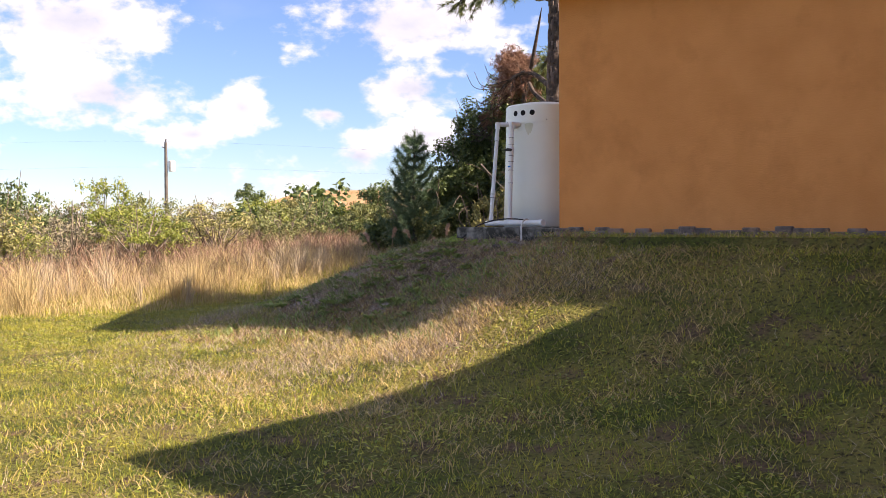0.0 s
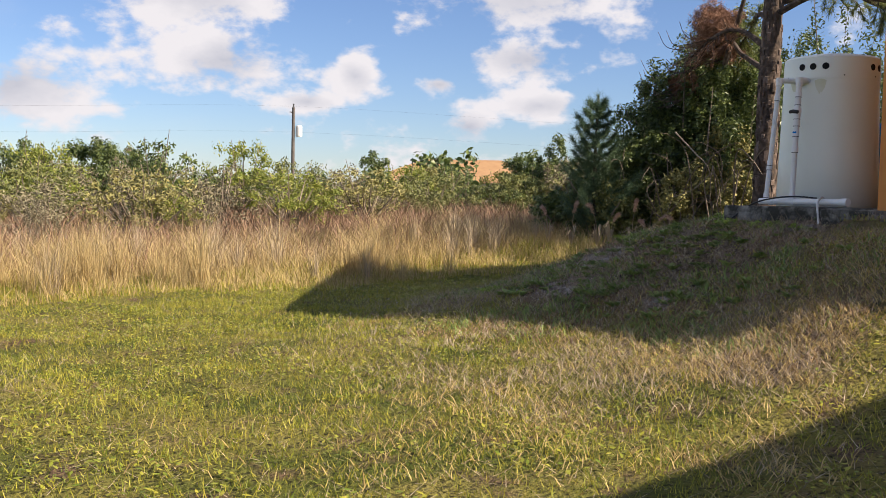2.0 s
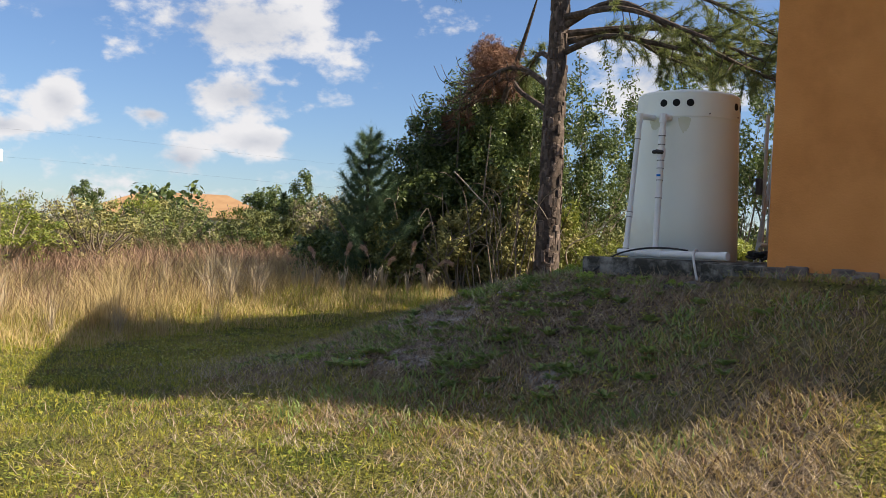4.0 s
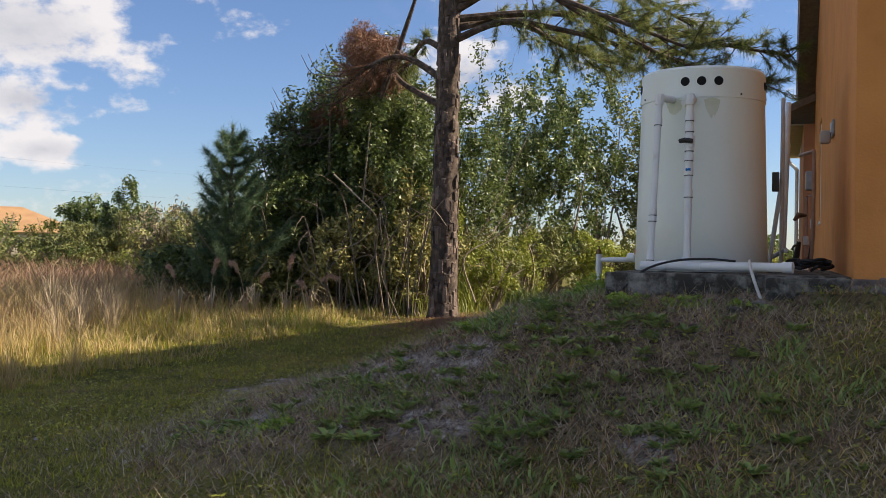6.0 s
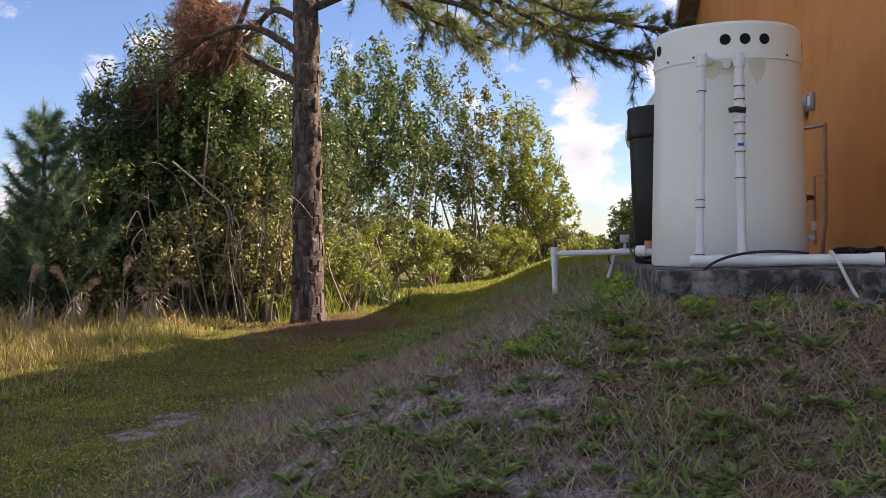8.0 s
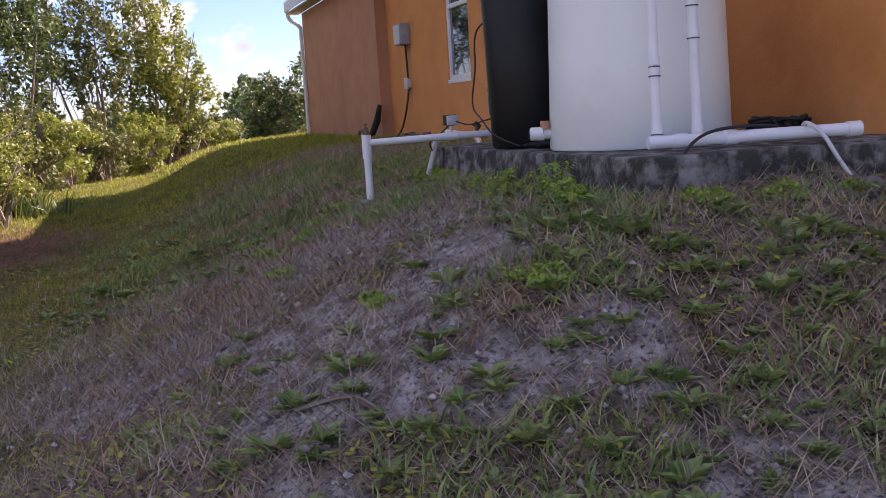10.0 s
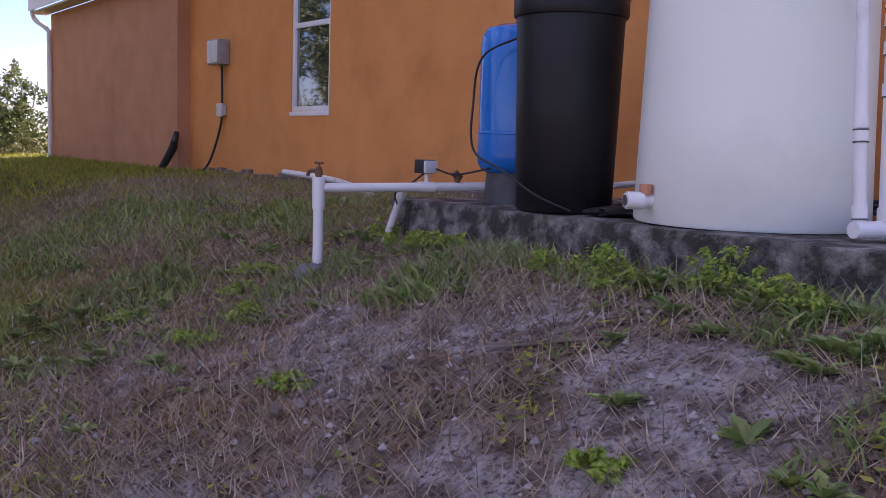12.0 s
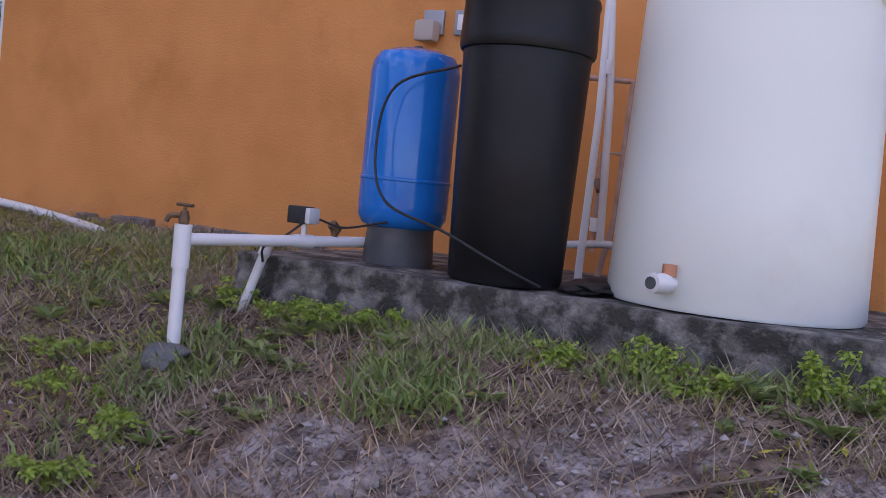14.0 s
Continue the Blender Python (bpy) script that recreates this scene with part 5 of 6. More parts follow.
# grey vines and dead stems tangled in the olive undergrowth
vines = thing("vine_tangle", (-9.2, -7.0, float(height(-9.2, -7.0))), "tangle of pale grey vines and dead stems by the pine", "vines")
for k in range(42):
    a = Vector((rng.uniform(-9.6, -8.0), rng.uniform(-8.7, -5.9), 0))
    a.z = float(height(a.x, a.y)) - 0.03
    m1 = a + Vector((rng.uniform(-0.4, 0.5), rng.uniform(-0.6, 0.6), rng.uniform(0.6, 2.2)))
    e = m1 + Vector((rng.uniform(-0.2, 0.7), rng.uniform(-1.0, 1.0), rng.uniform(-0.5, 0.9)))
    part("stem", tube(arc([a, m1, m1.lerp(e, 0.6) + Vector((0, 0, 0.15)), e], 4), [0.017 - 0.001 * i for i in range(13)], 4), M_TWIG, vines)
for bend, thick in (([(-8, -7.465, 1.571), (-7.9, -6.87, 1.09), (-8, -6.559, 0.709), (-8.4, -6.76, 0.019)], 0.017), ([(-8.1, -7.648, 0.069), (-8, -6.954, 0.282), (-8.1, -6.46, 0.626), (-8.4, -6.425, -0.422)], 0.012), ([(-8.6, -4.823, -0.788), (-8.5, -5.022, 0.013), (-8.8, -4.536, 0.412), (-9, -4.018, 0.911)], 0.018)):
    part("dead_limb", tube(arc(bend, 6), [thick * (1 - 0.03 * i) for i in range(19)], 6), M_PALEWOOD, vines, "pale bare dead limb")
# rank yellow-green reeds round the pine and under the trees
x, y = place(15000, -16, -5.2, -9.5, -4.4)
keep = (y < -5.3 - 0.5 * rough2(x, y, 0.8) - 0.9 * (x > -9.0)) & (rough2(x + 90, y, 0.7) > 0.38)
x, y = x[keep], y[keep]
blades(x, y, height(x, y), (0.10 + 0.42 * rng.random(len(x)) ** 2) * (0.4 + rough2(x, y + 50, 0.6)), 0.014, rng.uniform(0.3, 0.97, len(x)), "rank_reeds", M_LIGHTLEAF, "rank yellow-green grass under the thicket", "grass", True)
x, y = rng.normal(-10.6, 0.8, 900), rng.normal(-5.8, 0.35, 900)
blades(x, y, height(x, y), rng.uniform(0.3, 1.15, len(x)), 0.014, rng.uniform(0.1, 0.8, len(x)), "reed_stand", M_LIGHTLEAF, "stand of yellow-green reeds behind the pine", "grass", True)
# dark fern spray beside the pine's foot
x, y = rng.normal(-12.31, 0.3, 420), rng.normal(-5.00, 0.28, 420)
blades(x, y, height(x, y), rng.uniform(0.25, 0.75, len(x)), 0.03, rng.uniform(0.3, 0.95, len(x)), "fern_spray", M_OAK, "dark arching fern fronds at the foot of the pine", "fern", True)
# feathery plume grasses
for k, (bx, by, tall, lean) in enumerate([(-6.4, -9.1, 0.95, 0.12), (-6.3, -9.7, 0.85, -0.18), (-7.2, -8.0, 1.0, 0.1), (-7.25, -7.6, 0.75, 0.5), (-6.6, -8.5, 0.95, -0.25), (-7.3, -8.7, 0.7, 0.2), (-7.0, -7.4, 0.6, -0.2)]):
    z0 = float(height(bx, by))
    pl = thing("plume_grass", (bx, by, z0), "rosy-tan feathery plume grass by the young pine", "grass plant", "plume grasses")
    line = arc([(bx, by, z0 - 0.03), (bx, by + lean * 0.2, z0 + tall * 0.6), (bx, by + lean * 0.8, z0 + tall), (bx, by + lean * 1.2, z0 + tall * (1.16 - abs(lean) * 0.4))], 6)
    part("stalk", tube(line, [0.008 - 0.0003 * i for i in range(len(line))], 5), M_STRAW, pl)
    top = line[10:]
    V, F = tufts(np.array(top), np.array([(line[i + 10] - line[i + 9]).normalized() * 1.6 for i in range(len(top))]), 40, 0.11, 0.006, 60 + k)
    part("plume", flatmesh("plume", V, F, M_PLUME), None, pl)
    n = 26
    a = rng.uniform(0, 2 * np.pi, n)
    L = rng.uniform(0.25, 0.6, n)
    root = np.array([bx, by, z0]) + np.zeros((n, 3))
    out = np.stack([np.cos(a), np.sin(a), np.zeros(n)], -1)
    side = np.stack([-np.sin(a), np.cos(a), np.zeros(n)], -1) * 0.008
    mid_ = root + out * (L * 0.25)[:, None] + np.array([0, 0, 1]) * L[:, None]
    tip = root + out * (L * 0.8)[:, None] + np.array([0, 0, 0.75]) * L[:, None]
    V = np.stack([root - side, root + side, mid_ + side, mid_ - side, tip], 1).reshape(-1, 3)
    F = [f for i in range(n) for f in ((5 * i, 5 * i + 1, 5 * i + 2), (5 * i, 5 * i + 2, 5 * i + 3), (5 * i + 3, 5 * i + 2, 5 * i + 4))]
    part("leaves", flatmesh("leaves", V, np.array(F), M_STRAW), None, pl)

# dry field
def field(n, x0, x1, y0, y1, tall_lo, tall_hi, wide, material, name, label, patch, keep_at, lean_lo=0.1):
    x, y = place(n, x0, x1, y0, y1)
    line = -6.6 - 0.8 * rough2(x, y, 2.5) - 0.6 * rough2(x, y, 0.7) + 0.5 * ease(-x, 2, 7)
    p = rough2(x + patch, y, 1.6) * 0.6 + rough2(x, y + patch, 0.5) * 0.4
    keep = (y < line) & (p > keep_at) & (rng.random(n) < np.clip(1.6 - (line - y) / 22, 0.25, 1)) & (rng.random(n) < 0.25 + 1.1 * ease(rough2(x + 31, y, 0.33), 0.25, 0.7))
    x, y, p, line = x[keep], y[keep], p[keep], line[keep]
    grow = ease(line - y, 0.0, 4.2)
    tall = (tall_lo + (tall_hi - tall_lo) * rng.random(len(x)) ** 1.4) * (0.3 + 0.7 * grow) * (0.2 + 0.5 * p + 0.6 * rough2(x + 60, y, 0.8) + 0.55 * rough2(x, y + 60, 0.22))
    blades(x, y, height(x, y), tall, wide * (1 + np.maximum(-y - 10, 0) / 18), 1 - (1 - lean_lo) * rng.random(len(x)) ** 1.3, name, material, label, "grass", True)


field(115000, -24, 17, -15, -6.2, 0.35, 0.85, 0.011, M_TALL, "tall_dry_grass", "dry straw-coloured grass tangled in the field", 0, 0.30, 0.25)
field(50000, -24, 17, -14, -6.2, 0.3, 0.75, 0.010, M_GOLD, "golden_field_grass", "golden leaning grass in the field", 44, 0.36, 0.3)
field(120000, -30, 17, -36, -10.5, 0.45, 1.0, 0.018, M_TALLDARK, "russet_field_grass", "russet-brown dry field grass", 21, 0.40, 0.3)
field(70000, -12, 16, -10, -5.6, 0.15, 0.5, 0.010, M_LAWN, "rank_green_grass", "longer green grass along the field edge", 13, 0.25, 0.15)
# pale clumps, each a thing
clumps = []
for i in range(5):
    n = 64
    a, rr = rng.uniform(0, 2 * np.pi, n), np.abs(rng.normal(0, 0.09, n))
    bx, by = rr * np.cos(a), rr * np.sin(a)
    o = blades(bx, by, np.zeros(n), rng.uniform(0.5, 1.3, n), 0.009, rng.uniform(0.05, 0.8, n), "grass_clump", (M_STRAW, M_TALL)[i % 2], "pale upright clump of dry broomsedge", "grass", True)
    o["kind"], o["group"] = "thing", "broomsedge clumps"
    clumps.append(o)
for k in range(120):
    bx, by = (rng.normal((-4.5, -1.0, 1.6, 4.2, 7.5)[k % 5], 0.8), rng.normal((-10.5, -9.6, -11.5, -9.4, -10.5)[k % 5], 0.6)) if k % 3 else (rng.uniform(-1, 13), -8.2 - 6 * rng.random() ** 1.5)
    m = Matrix.Translation((bx, by, float(height(bx, by)))) @ pose(0, 0, 0, 0, 0, rng.uniform(0, 360)) @ Matrix.Scale(rng.uniform(0.6, 1.15), 4)
    if k < 5:
        clumps[k].matrix_world = m
    else:
        c = clumps[k % 5].copy()
        scene.collection.objects.link(c)
        c.matrix_world = m

# scrub beyond the field
protos = []
for i in range(6):
    t = thing("scrub_bush", (0, 0, 0), "bushy yellow-green scrub beyond the dry field" if i == 5 else "grey-green twiggy scrub bush beyond the dry field", "bush", "scrub beyond the field")
    P, Nn, at_ = crown_points((2100, 2600, 1700, 2600, 1900, 2400)[i], (0, 0, 1.0), (1.4, 1.4, 1.0), 60, 0.17, 300 + i)
    V, F = kites(P, Nn, 0.10 * rng.uniform(0.6, 1.4, len(P)), 0.045, 0.1)
    part("crown", flatmesh("crown", V, F, (M_OLIVE, M_OAK, M_GREYSCRUB, M_SCRUB, M_GREYSCRUB, M_LIGHTLEAF)[i]), None, t)
    bm = bmesh.new()
    for j, g in enumerate(at_[:30]):
        k = 1.05 if j % 3 else rng.uniform(1.08, 1.22)
        tube([(rng.uniform(-0.3, 0.3), rng.uniform(-0.3, 0.3), -0.1), (g[0] * 0.5, g[1] * 0.5, g[2] * 0.6), (g[0] * 0.9, g[1] * 0.9, g[2] * k)], [0.026, 0.018, 0.006], 4, bm, False)
    part("trunk", bm, M_TWIG, t)
    protos.append(t)
placed = 0
for k in range(210):
    a = radians(rng.uniform(208, 292))
    rr = rng.uniform(25, 52)
    bx, by = 10.5 + rr * math.cos(a), 5 + rr * math.sin(a)
    if by > -19 - 0.05 * abs(bx) and bx > -14 or by > -10:
        continue
    s = rng.uniform(0.45, 1.3) * (0.8 + rr / 110)
    m = Matrix.Translation((bx, by, float(height(bx, by)) - 0.05)) @ pose(0, 0, 0, 0, 0, rng.uniform(0, 360)) @ Matrix.Scale(s, 4)
    kind = int(rng.integers(0, 6))
    if placed < 6:
        protos[placed].matrix_world = m
    else:
        o = copy_thing(protos[kind], m)
        o.scale = (s, s, s * rng.uniform(0.65, 1.25))
    placed += 1
# taller trees standing out of the scrub
for dx, dy, far, size in ((-0.245, -0.969, 50, 2.0), (-0.30, -0.954, 56, 1.9), (-0.345, -0.938, 50, 1.6), (-0.395, -0.918, 47, 1.9), (-0.42, -0.907, 52, 1.7), (-0.633, -0.773, 95, 2.6), (-0.745, -0.663, 43, 1.75), (-0.78, -0.62, 46, 1.5), (-0.665, -0.747, 48, 1.25)):
    bx, by = 10.4 + far * dx, 4.5 + far * dy
    z0 = float(height(bx, by))
    tall = 2.0 * size
    shrub_tree("tall_tree", (bx, by), (bx, by, z0 + tall * 0.6), (0.75 * size, 0.75 * size, tall * 0.42), 3400, 0.085 * size, M_OAK, "taller dark green tree standing out of the scrub", "tree", 40, 3, 800 + int(far + 10 * size), 0.24, "trees beyond the field", 5)
for bx, by, h, rx, mat in ((-20.0, -21.2, 3.7, 1.0, M_OAK), (-19.2, -20.6, 2.4, 1.5, M_SCRUB), (-17.6, -21.5, 2.1, 1.4, M_SCRUB), (-22.3, -31.0, 2.7, 1.5, M_OLIVE)):
    z0 = float(height(bx, by))
    shrub_tree("edge_tree", (bx, by), (bx, by, z0 + h * 0.56), (rx, rx, h * 0.46), 4200, 0.12, mat, "open-crowned small green tree beyond the field" if h > 3 else "leafy yellow-green bush beyond the field", "tree" if h > 3 else "bush", 46, 4, 700 + int(h * 10), 0.2, "", 4)
# far trees, one belt
Vs, Fs, off = [], [], 0
for k in range(190):
    a = radians(rng.uniform(150, 300))
    rr = rng.uniform(60, 150)
    bx, by = 5 + rr * math.cos(a), rr * math.sin(a)
    h = rng.uniform(2.0, 3.6) * (1.0 if rng.random() < 0.8 else 1.6)
    P, Nn, _ = crown_points(500, (bx, by, -1.5 + h * 0.55), (h * 0.6, h * 0.6, h * 0.5), 12, 0.35, 500 + k)
    V, F = kites(P, Nn, 0.55, 0.35, 0.1)
    Vs.append(V), Fs.append(F + off)
    off += len(V)
tagged(new("far_woods", flatmesh("far_woods", np.concatenate(Vs), np.concatenate(Fs), M_OAK)), "belt of distant dark green trees", "woods", kind="stuff")

# palmetto at the field edge
palm = thing("saw_palmetto", (7.05, -9.3, float(height(7.05, -9.3))), "bright green saw palmetto at the field edge", "palmetto")
pz = float(height(7.05, -9.3))
for k in range(16):
    a, tilt = k * 2.4, rng.uniform(0.5, 1.1)
    c = Vector((7.05 + 0.55 * math.cos(a) * tilt, -9.3 + 0.55 * math.sin(a) * tilt, pz + 1.0 + 0.3 * (1.1 - tilt)))
    bm = bmesh.new()
    tube(arc([(7.05, -9.3, pz), (7.05 + 0.25 * math.cos(a), -9.3 + 0.25 * math.sin(a), pz + 0.75), c], 4), 0.012, 5, bm)
    out = Vector((math.cos(a), math.sin(a), 0.25)).normalized()
    cross_ = out.cross(Vector((0, 0, 1))).normalized()
    for q in range(19):
        f = radians(-85 + 170 * q / 18)
        d = (out * math.cos(f) + cross_ * math.sin(f)).normalized()
        L = 0.52 * (0.75 + 0.25 * math.cos(f))
        w = d.cross(Vector((0, 0, 1))).normalized() * 0.016
        bm.faces.new([bm.verts.new(p) for p in (c, c + d * L * 0.5 + w + Vector((0, 0, 0.03)), c + d * L - Vector((0, 0, 0.08)), c + d * L * 0.5 - w + Vector((0, 0, 0.03)))])
    part("frond", bm, M_PALM, palm)

# broad-leaved weeds on the mound and by the slab
wx, wy, ws = [], [], []
for cx, cy, n, sp in [(-1.8, -0.95, 16, 0.25), (0.5, -0.98, 16, 0.35), (1.4, -0.5, 14, 0.35), (1.5, -1.2, 14, 0.4), (-1.9, -1.6, 14, 0.4), (2.6, -1.5, 22, 0.45), (3.3, -2.1, 22, 0.45), (2.2, -0.6, 26, 0.5), (3.0, -0.2, 26, 0.6), (3.9, -1.0, 18, 0.6),
                      (2.6, 0.9, 16, 0.7), (-3.3, -1.6, 12, 0.6), (1.6, -3.2, 10, 0.4), (2.6, -3.2, 10, 0.3), (-2.6, -3.0, 8, 0.6), (0.3, -2.9, 5, 0.25), (4.4, -2.4, 14, 0.6), (1.9, -2.3, 12, 0.4), (3.6, -0.9, 10, 0.3), (2.6, -1.2, 45, 0.7), (2.2, -2.0, 40, 0.7), (2.8, -0.2, 30, 0.6), (-2.6, -2.2, 30, 0.8), (-3.6, -3.2, 30, 0.8), (0.8, -1.15, 24, 0.5)]:
    wx.append(rng.normal(cx, sp, n)), wy.append(rng.normal(cy, sp * 0.7, n)), ws.append(rng.uniform(0.4, 1.15, n))
wx, wy, ws = (np.concatenate(q) for q in (wx, wy, ws))
ok = on_lawn(wx, wy) & (wx < 3.9 - 0.35 * np.abs(wy)) | (wx < 3.4) & (wy < -1)
wx, wy, ws = wx[ok], wy[ok], ws[ok]
per = 22
cx, cy, cs = np.repeat(wx, per), np.repeat(wy, per), np.repeat(ws, per)
a, lift = rng.uniform(0, 2 * np.pi, len(cx)), rng.uniform(0.25, 1.4, len(cx))
root = np.stack([cx, cy, height(cx, cy)], -1)
away = np.stack([np.cos(a), np.sin(a), lift], -1)
away /= np.linalg.norm(away, axis=1, keepdims=True)
L = (0.1 * cs * rng.uniform(0.6, 1.3, len(cx)))[:, None]
flat = np.stack([-np.sin(a), np.cos(a), np.zeros(len(a))], -1) * L * 0.19
mid_ = root + away * L * 0.55
tip = root + away * L * np.array([1.15, 1.15, 0.65])
V = np.stack([root, mid_ + flat, tip, mid_ - flat], 1).reshape(-1, 3)
tagged(new("weeds", flatmesh("weeds", V, np.arange(len(V)).reshape(-1, 4), M_WEED)), "broad-leaved green weeds round the slab and on the mound", "weeds", kind="stuff")

for (x0, x1, y0, y1), n, amount in (((0.6, 4.6, -3.4, 2.0), 52000, 0.42), ((-2.4, 1.3, -1.75, -0.75), 16000, 0.75), ((-6.5, -1.6, -3.8, 0.6), 40000, 0.55)):
    x, y = place(n, x0, x1, y0, y1)
    middle_x, middle_y = (x - (x0 + x1) / 2) / ((x1 - x0) / 2), (y - (y0 + y1) / 2) / ((y1 - y0) / 2)
    keep = on_lawn(x, y) & (rng.random(len(x)) < amount * ease(rough2(x + 7, y, 0.5) * 0.65 + rough2(x, y + 2, 0.2) * 0.35, 0.44, 0.66) * np.exp(-middle_x ** 4 - middle_y ** 4)) & (bareness(x, y) < 0.45)
    x, y = x[keep], y[keep]
    blades(x, y, height(x, y), rng.uniform(0.04, 0.15, len(x)), rng.uniform(0.008, 0.022, len(x)), rng.uniform(0.45, 0.97, len(x)), "creeping_weeds", M_WEED, "low creeping green weeds over the mound", "weeds", True)

# withered russet weeds matted in patches between the green ones
M_WITHERED = surface("withered_weed", (0.16, 0.085, 0.05), (0.46, 0.30, 0.17), 0.85, island=0.3, scale=1.0)
for (x0, x1, y0, y1), n, amount in (((0.4, 4.8, -3.6, 2.2), 60000, 0.6), ((-5.0, 1.0, -4.2, -1.4), 40000, 0.5)):
    x, y = place(n, x0, x1, y0, y1)
    middle_x, middle_y = (x - (x0 + x1) / 2) / ((x1 - x0) / 2), (y - (y0 + y1) / 2) / ((y1 - y0) / 2)
    keep = on_lawn(x, y) & (rng.random(len(x)) < amount * ease(rough2(x + 31, y + 5, 0.6) * 0.6 + rough2(x + 3, y + 12, 0.22) * 0.4, 0.46, 0.64) * np.exp(-middle_x ** 4 - middle_y ** 4)) & (bareness(x, y) < 0.7)
    x, y = x[keep], y[keep]
    blades(x, y, height(x, y), rng.uniform(0.03, 0.13, len(x)), rng.uniform(0.004, 0.012, len(x)), rng.uniform(0.5, 0.98, len(x)), "withered_weeds", M_WITHERED, "withered russet weeds matted over the mound", "weeds", True)

# small bright herbs against the slab, each a plant
for k, (hx, hy, hr, hh) in enumerate([(-1.95, -0.92, 0.17, 0.2), (-1.7, -0.95, 0.2, 0.24), (-1.45, -0.95, 0.16, 0.18), (-2.35, -0.85, 0.12, 0.2), (-0.62, -1.02, 0.15, 0.2), (-0.25, -1.0, 0.16, 0.22), (-0.02, -1.08, 0.14, 0.15), (0.42, -0.95, 0.17, 0.32), (0.62, -1.0, 0.18, 0.25),
                                     (0.85, -0.98, 0.15, 0.18), (1.3, -0.55, 0.15, 0.14), (1.3, -0.1, 0.16, 0.12), (1.35, 0.3, 0.14, 0.14), (-2.45, -1.75, 0.2, 0.14), (-2.0, -1.95, 0.2, 0.16), (-2.7, -1.5, 0.2, 0.12), (-0.7, -2.35, 0.13, 0.1), (0.95, -2.15, 0.14, 0.12), (-1.95, -2.25, 0.16, 0.14), (1.7, -1.6, 0.2, 0.13), (-3.0, -2.3, 0.2, 0.14), (2.9, -2.6, 0.2, 0.12)]):
    hz = float(height(hx, hy))
    hr, hh = hr * rng.uniform(0.9, 1.5), hh * rng.uniform(0.5, 0.8)
    P, Nn, tips = crown_points(520, (hx, hy, hz + hh * 0.45), (hr, hr * 0.8, hh * 0.6), 16, 0.26, 900 + k)
    V, F = kites(P, Nn + np.array([0, 0, 0.8]), 0.027 * rng.uniform(0.7, 1.4, len(P)), 0.016, 0.1)
    herb = thing("herb_plant", (hx, hy, hz), "small bright green leafy weed beside the slab" if hy > -1.3 else "small green leafy weed on the bare slope", "weed", "weeds round the slab")
    part("leaves", flatmesh("leaves", V, F, M_HERB), None, herb)
    bm = bmesh.new()
    for g in tips:
        tube([(hx + rng.uniform(-0.03, 0.03), hy + rng.uniform(-0.03, 0.03), hz - 0.02), tuple(g)], [0.004, 0.002], 4, bm, False)
    part("stem", bm, M_HERB, herb)

# ---- far buildings and the power line ----
def far_house(at, size, roof_h, roof_mat, label, turn):
    h = thing("far_house", at, label, "house")
    lx, ly, lz = size
    R = Matrix.Translation(at) @ Matrix.Rotation(radians(turn), 4, "Z")
    bm = box((-lx / 2, -ly / 2, 0), (lx / 2, ly / 2, lz))
    bm.transform(R)
    part("wall", bm, M_FARWALL, h, smooth=False)
    bm = bmesh.new()
    e = 0.5
    c = [bm.verts.new(p) for p in ((-lx / 2 - e, -ly / 2 - e, lz), (lx / 2 + e, -ly / 2 - e, lz), (lx / 2 + e, ly / 2 + e, lz), (-lx / 2 - e, ly / 2 + e, lz))]
    p, q = bm.verts.new((-lx / 2 + ly * 0.45, 0, lz + roof_h)), bm.verts.new((lx / 2 - ly * 0.45, 0, lz + roof_h))
    for f in ((c[0], c[1], q, p), (c[1], c[2], q), (c[2], c[3], p, q), (c[3], c[0], p), (c[3], c[2], c[1], c[0])):
        bm.faces.new(f)
    bm.transform(R)
    part("roof", bm, roof_mat, h, smooth=False)
    for k in (-0.3, 0.0, 0.3):
        for s in (-1, 1):
            bm = box((lx * k - 0.6, s * (ly / 2 + 0.02) - 0.02, 0.9), (lx * k + 0.6, s * (ly / 2 + 0.02) + 0.02, 2.1))
            bm.transform(R)
            part("window", bm, M_GLASS, h, smooth=False)


far_house((-61.7, -69.1, -1.4), (18, 11, 2.7), 2.4, M_FARROOF, "distant cream house with a terracotta hip roof", 132)
far_house((-79, -97, -1.5), (12, 9, 2.7), 2.0, M_FARGREY, "distant house with a grey hip roof", 120)
PLX, PLY = -39.9, -68.75
pole = thing("utility_pole", (PLX, PLY, -1.5), "weathered wooden utility pole with a white transformer", "utility pole")
part("shaft", tube([(PLX, PLY, -1.6), (PLX, PLY, 7.5)], [0.19, 0.13], 10), M_POLE, pole)
part("bracket", tube([(PLX, PLY, 7.0), (PLX + 0.3, PLY - 0.15, 7.1)], 0.05, 6), M_POLE, pole)
part("insulator", lathe([(0, 0), (0.09, 0), (0.06, 0.25), (0.1, 0.3), (0, 0.4)], (PLX, PLY, 7.45), 8), M_DGREY, pole)
part("transformer", lathe([(0, 0), (0.28, 0), (0.30, 0.1), (0.30, 0.9), (0.2, 1.0), (0, 1.02)], (PLX - 0.42, PLY + 0.28, 4.9), 14), M_WHITE, pole, "pale transformer can")
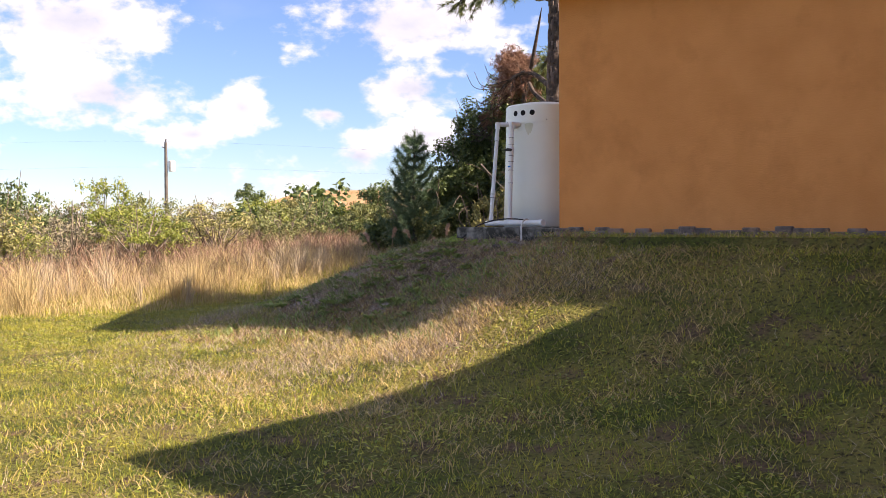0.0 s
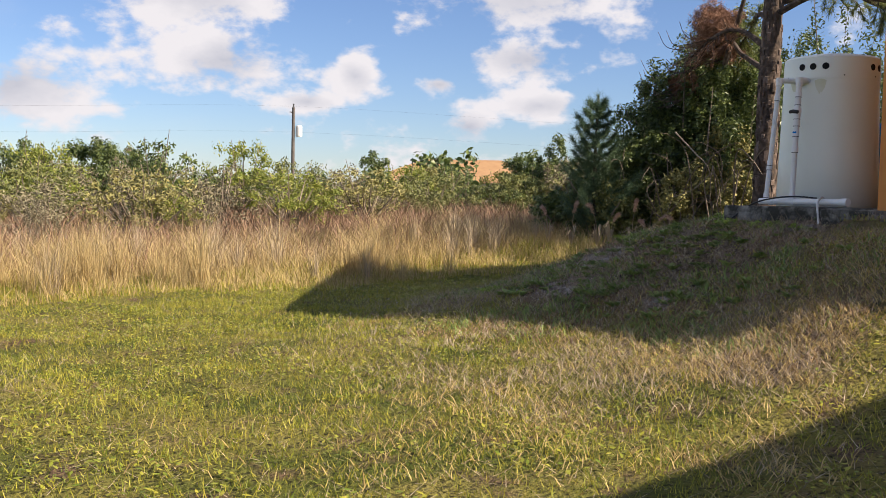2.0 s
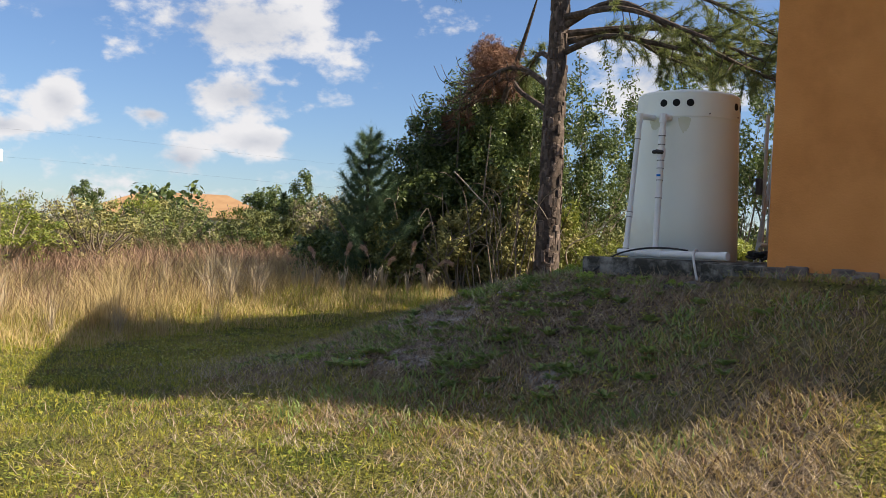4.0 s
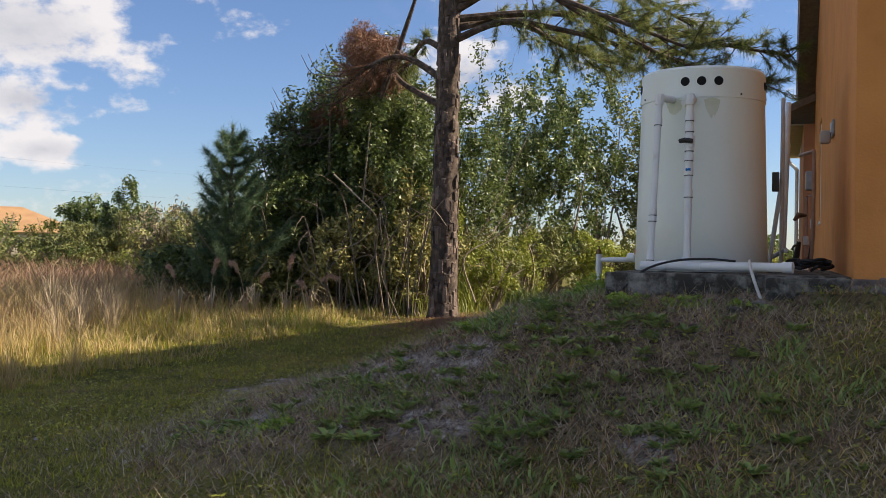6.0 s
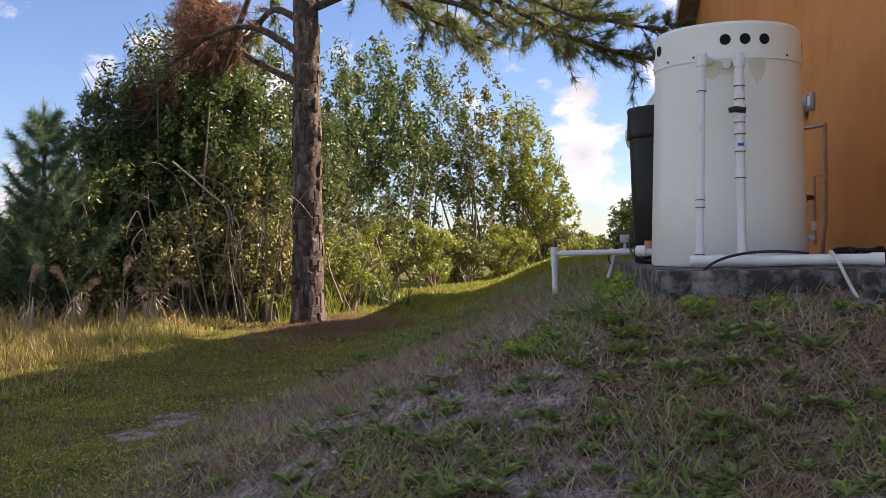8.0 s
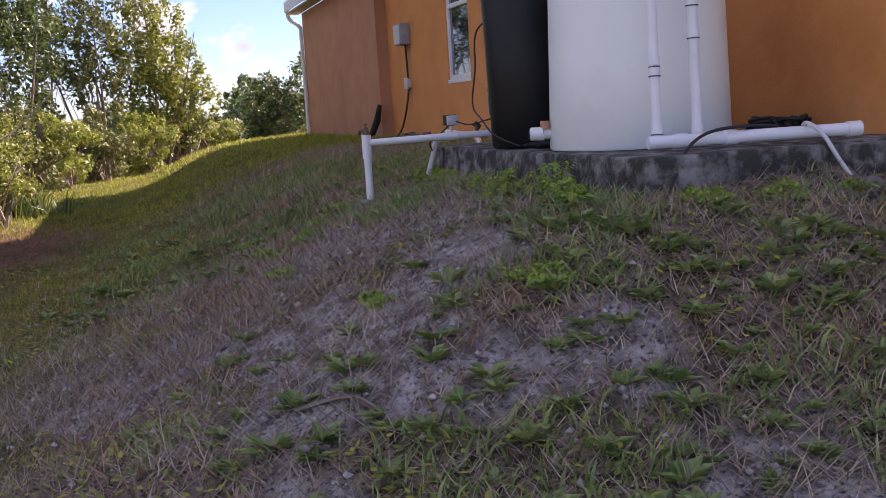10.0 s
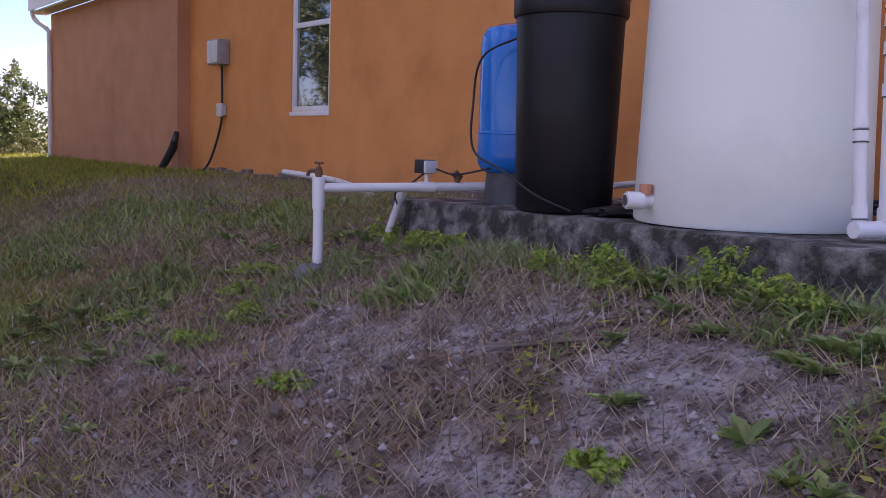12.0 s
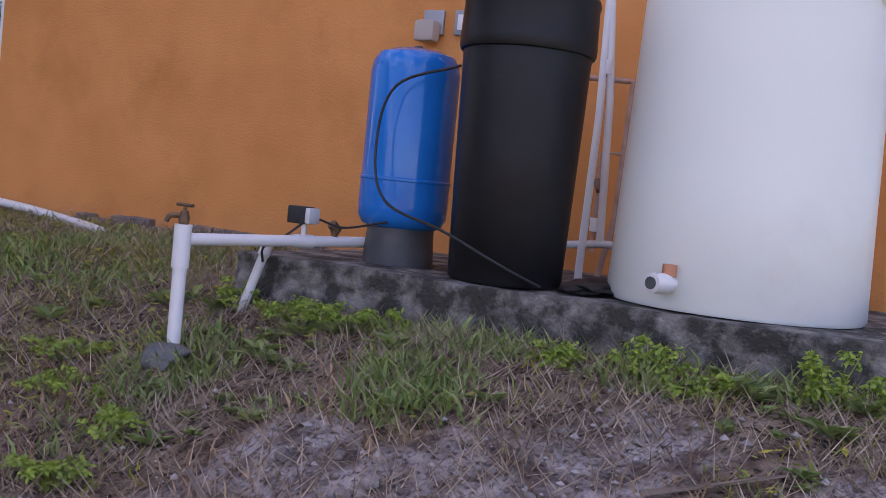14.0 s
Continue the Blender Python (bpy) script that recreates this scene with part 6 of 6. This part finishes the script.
for z, sag in ((7.6, 1.0), (5.3, 0.9)):
    w = thing("power_line", (PLX, PLY, z), "thin overhead power line", "cable")
    part("wire", tube(arc([(PLX + 50, PLY - 30, z), (PLX + 25, PLY - 15, z - sag), (PLX, PLY, z), (PLX - 30, PLY + 22, z - sag), (PLX - 60, PLY + 44, z)], 6), 0.003, 5), M_RUBBER, w)

# pebbles and crumbs of pale marl on the scrapes
x, y = place(9000, -3.5, 3.5, -5.2, -1.2)
keep = rng.random(len(x)) < bareness(x, y) * 0.9
x, y = x[keep], y[keep]
r = 0.004 + 0.02 * rng.random(len(x)) ** 4 + 0.012 * (rng.random(len(x)) < 0.05) * rng.random(len(x))
c = np.stack([x, y, height(x, y) + r * 0.3], -1)
dirs = np.array([[1, 0, 0], [0, 1, 0], [-1, 0, 0], [0, -1, 0], [0, 0, 0.8], [0, 0, -0.8]], float)
V = (c[:, None] + dirs[None] * r[:, None, None] * rng.uniform(0.6, 1.3, (len(x), 6, 1))).reshape(-1, 3)
F = np.array([[0, 1, 4], [1, 2, 4], [2, 3, 4], [3, 0, 4], [1, 0, 5], [2, 1, 5], [3, 2, 5], [0, 3, 5]])
tagged(new("pebbles", flatmesh("pebbles", V, (np.arange(len(x))[:, None, None] * 6 + F).reshape(-1, 3), M_PEBBLE)), "pale pebbles and marl crumbs on bare soil", "pebbles", kind="stuff")
# reddish needle litter under the pine
x, y = rng.normal(-7.6, 1.2, 17000), rng.normal(-4.8, 0.55, 17000)
blades(x, y, height(x, y) + 0.02, rng.uniform(0.08, 0.2, len(x)), 0.006, rng.uniform(0.9, 0.995, len(x)), "needle_litter", M_DEAD, "red-brown needle litter under the pine", "litter")

# clods of dug soil below the slab
CLODS = [stone(20 + i, (0.026, 0.021, 0.015)) for i in range(4)]
for me in CLODS:
    me.materials[0] = M_CLOD
for k in range(90):
    sx, sy = (-0.78 + rng.normal(0, 0.2), -2.2 + rng.normal(0, 0.15)) if k < 72 else (rng.uniform(-1.6, 1.2), rng.uniform(-3.2, -1.9))
    s = rng.uniform(0.35, 1.0) if k % 9 else 1.4
    ob = new("soil_clod", CLODS[k % 4])
    ob.matrix_world = Matrix.Translation((sx, sy, float(height(sx, sy)) + 0.008 * s)) @ pose(0, 0, 0, rng.uniform(-20, 20), rng.uniform(-20, 20), rng.uniform(0, 360)) @ Matrix.Scale(s, 4)
    tagged(ob, "grey-brown clod of dry soil on the bare slope", "clod", "soil clods")

# dry sticks lying on the bare slope
for sticks in ([(-0.02, -1.84), (0.16, -1.72), (0.36, -1.58)], [(0.75, -2.45), (1.1, -2.3), (1.5, -2.28)], [(-1.5, -2.1), (-1.25, -2.25), (-1.05, -2.2)], [(1.7, -2.7), (1.85, -2.5), (2.1, -2.42)]):
    line = [(px, py, float(height(px, py)) + 0.02) for px, py in sticks]
    st = thing("fallen_stick", line[0], "thin dry brown stick lying on bare soil", "stick", "fallen sticks")
    part("shaft", tube(arc(line, 4), [0.011 - 0.0008 * i for i in range(9)], 6), M_TWIG, st)
    a, b = Vector(line[1]), Vector(line[2])
    part("side_twig", tube([a, a.lerp(b, 0.5) + Vector((0.03, -0.07, 0.03))], [0.006, 0.003], 5), M_TWIG, st)
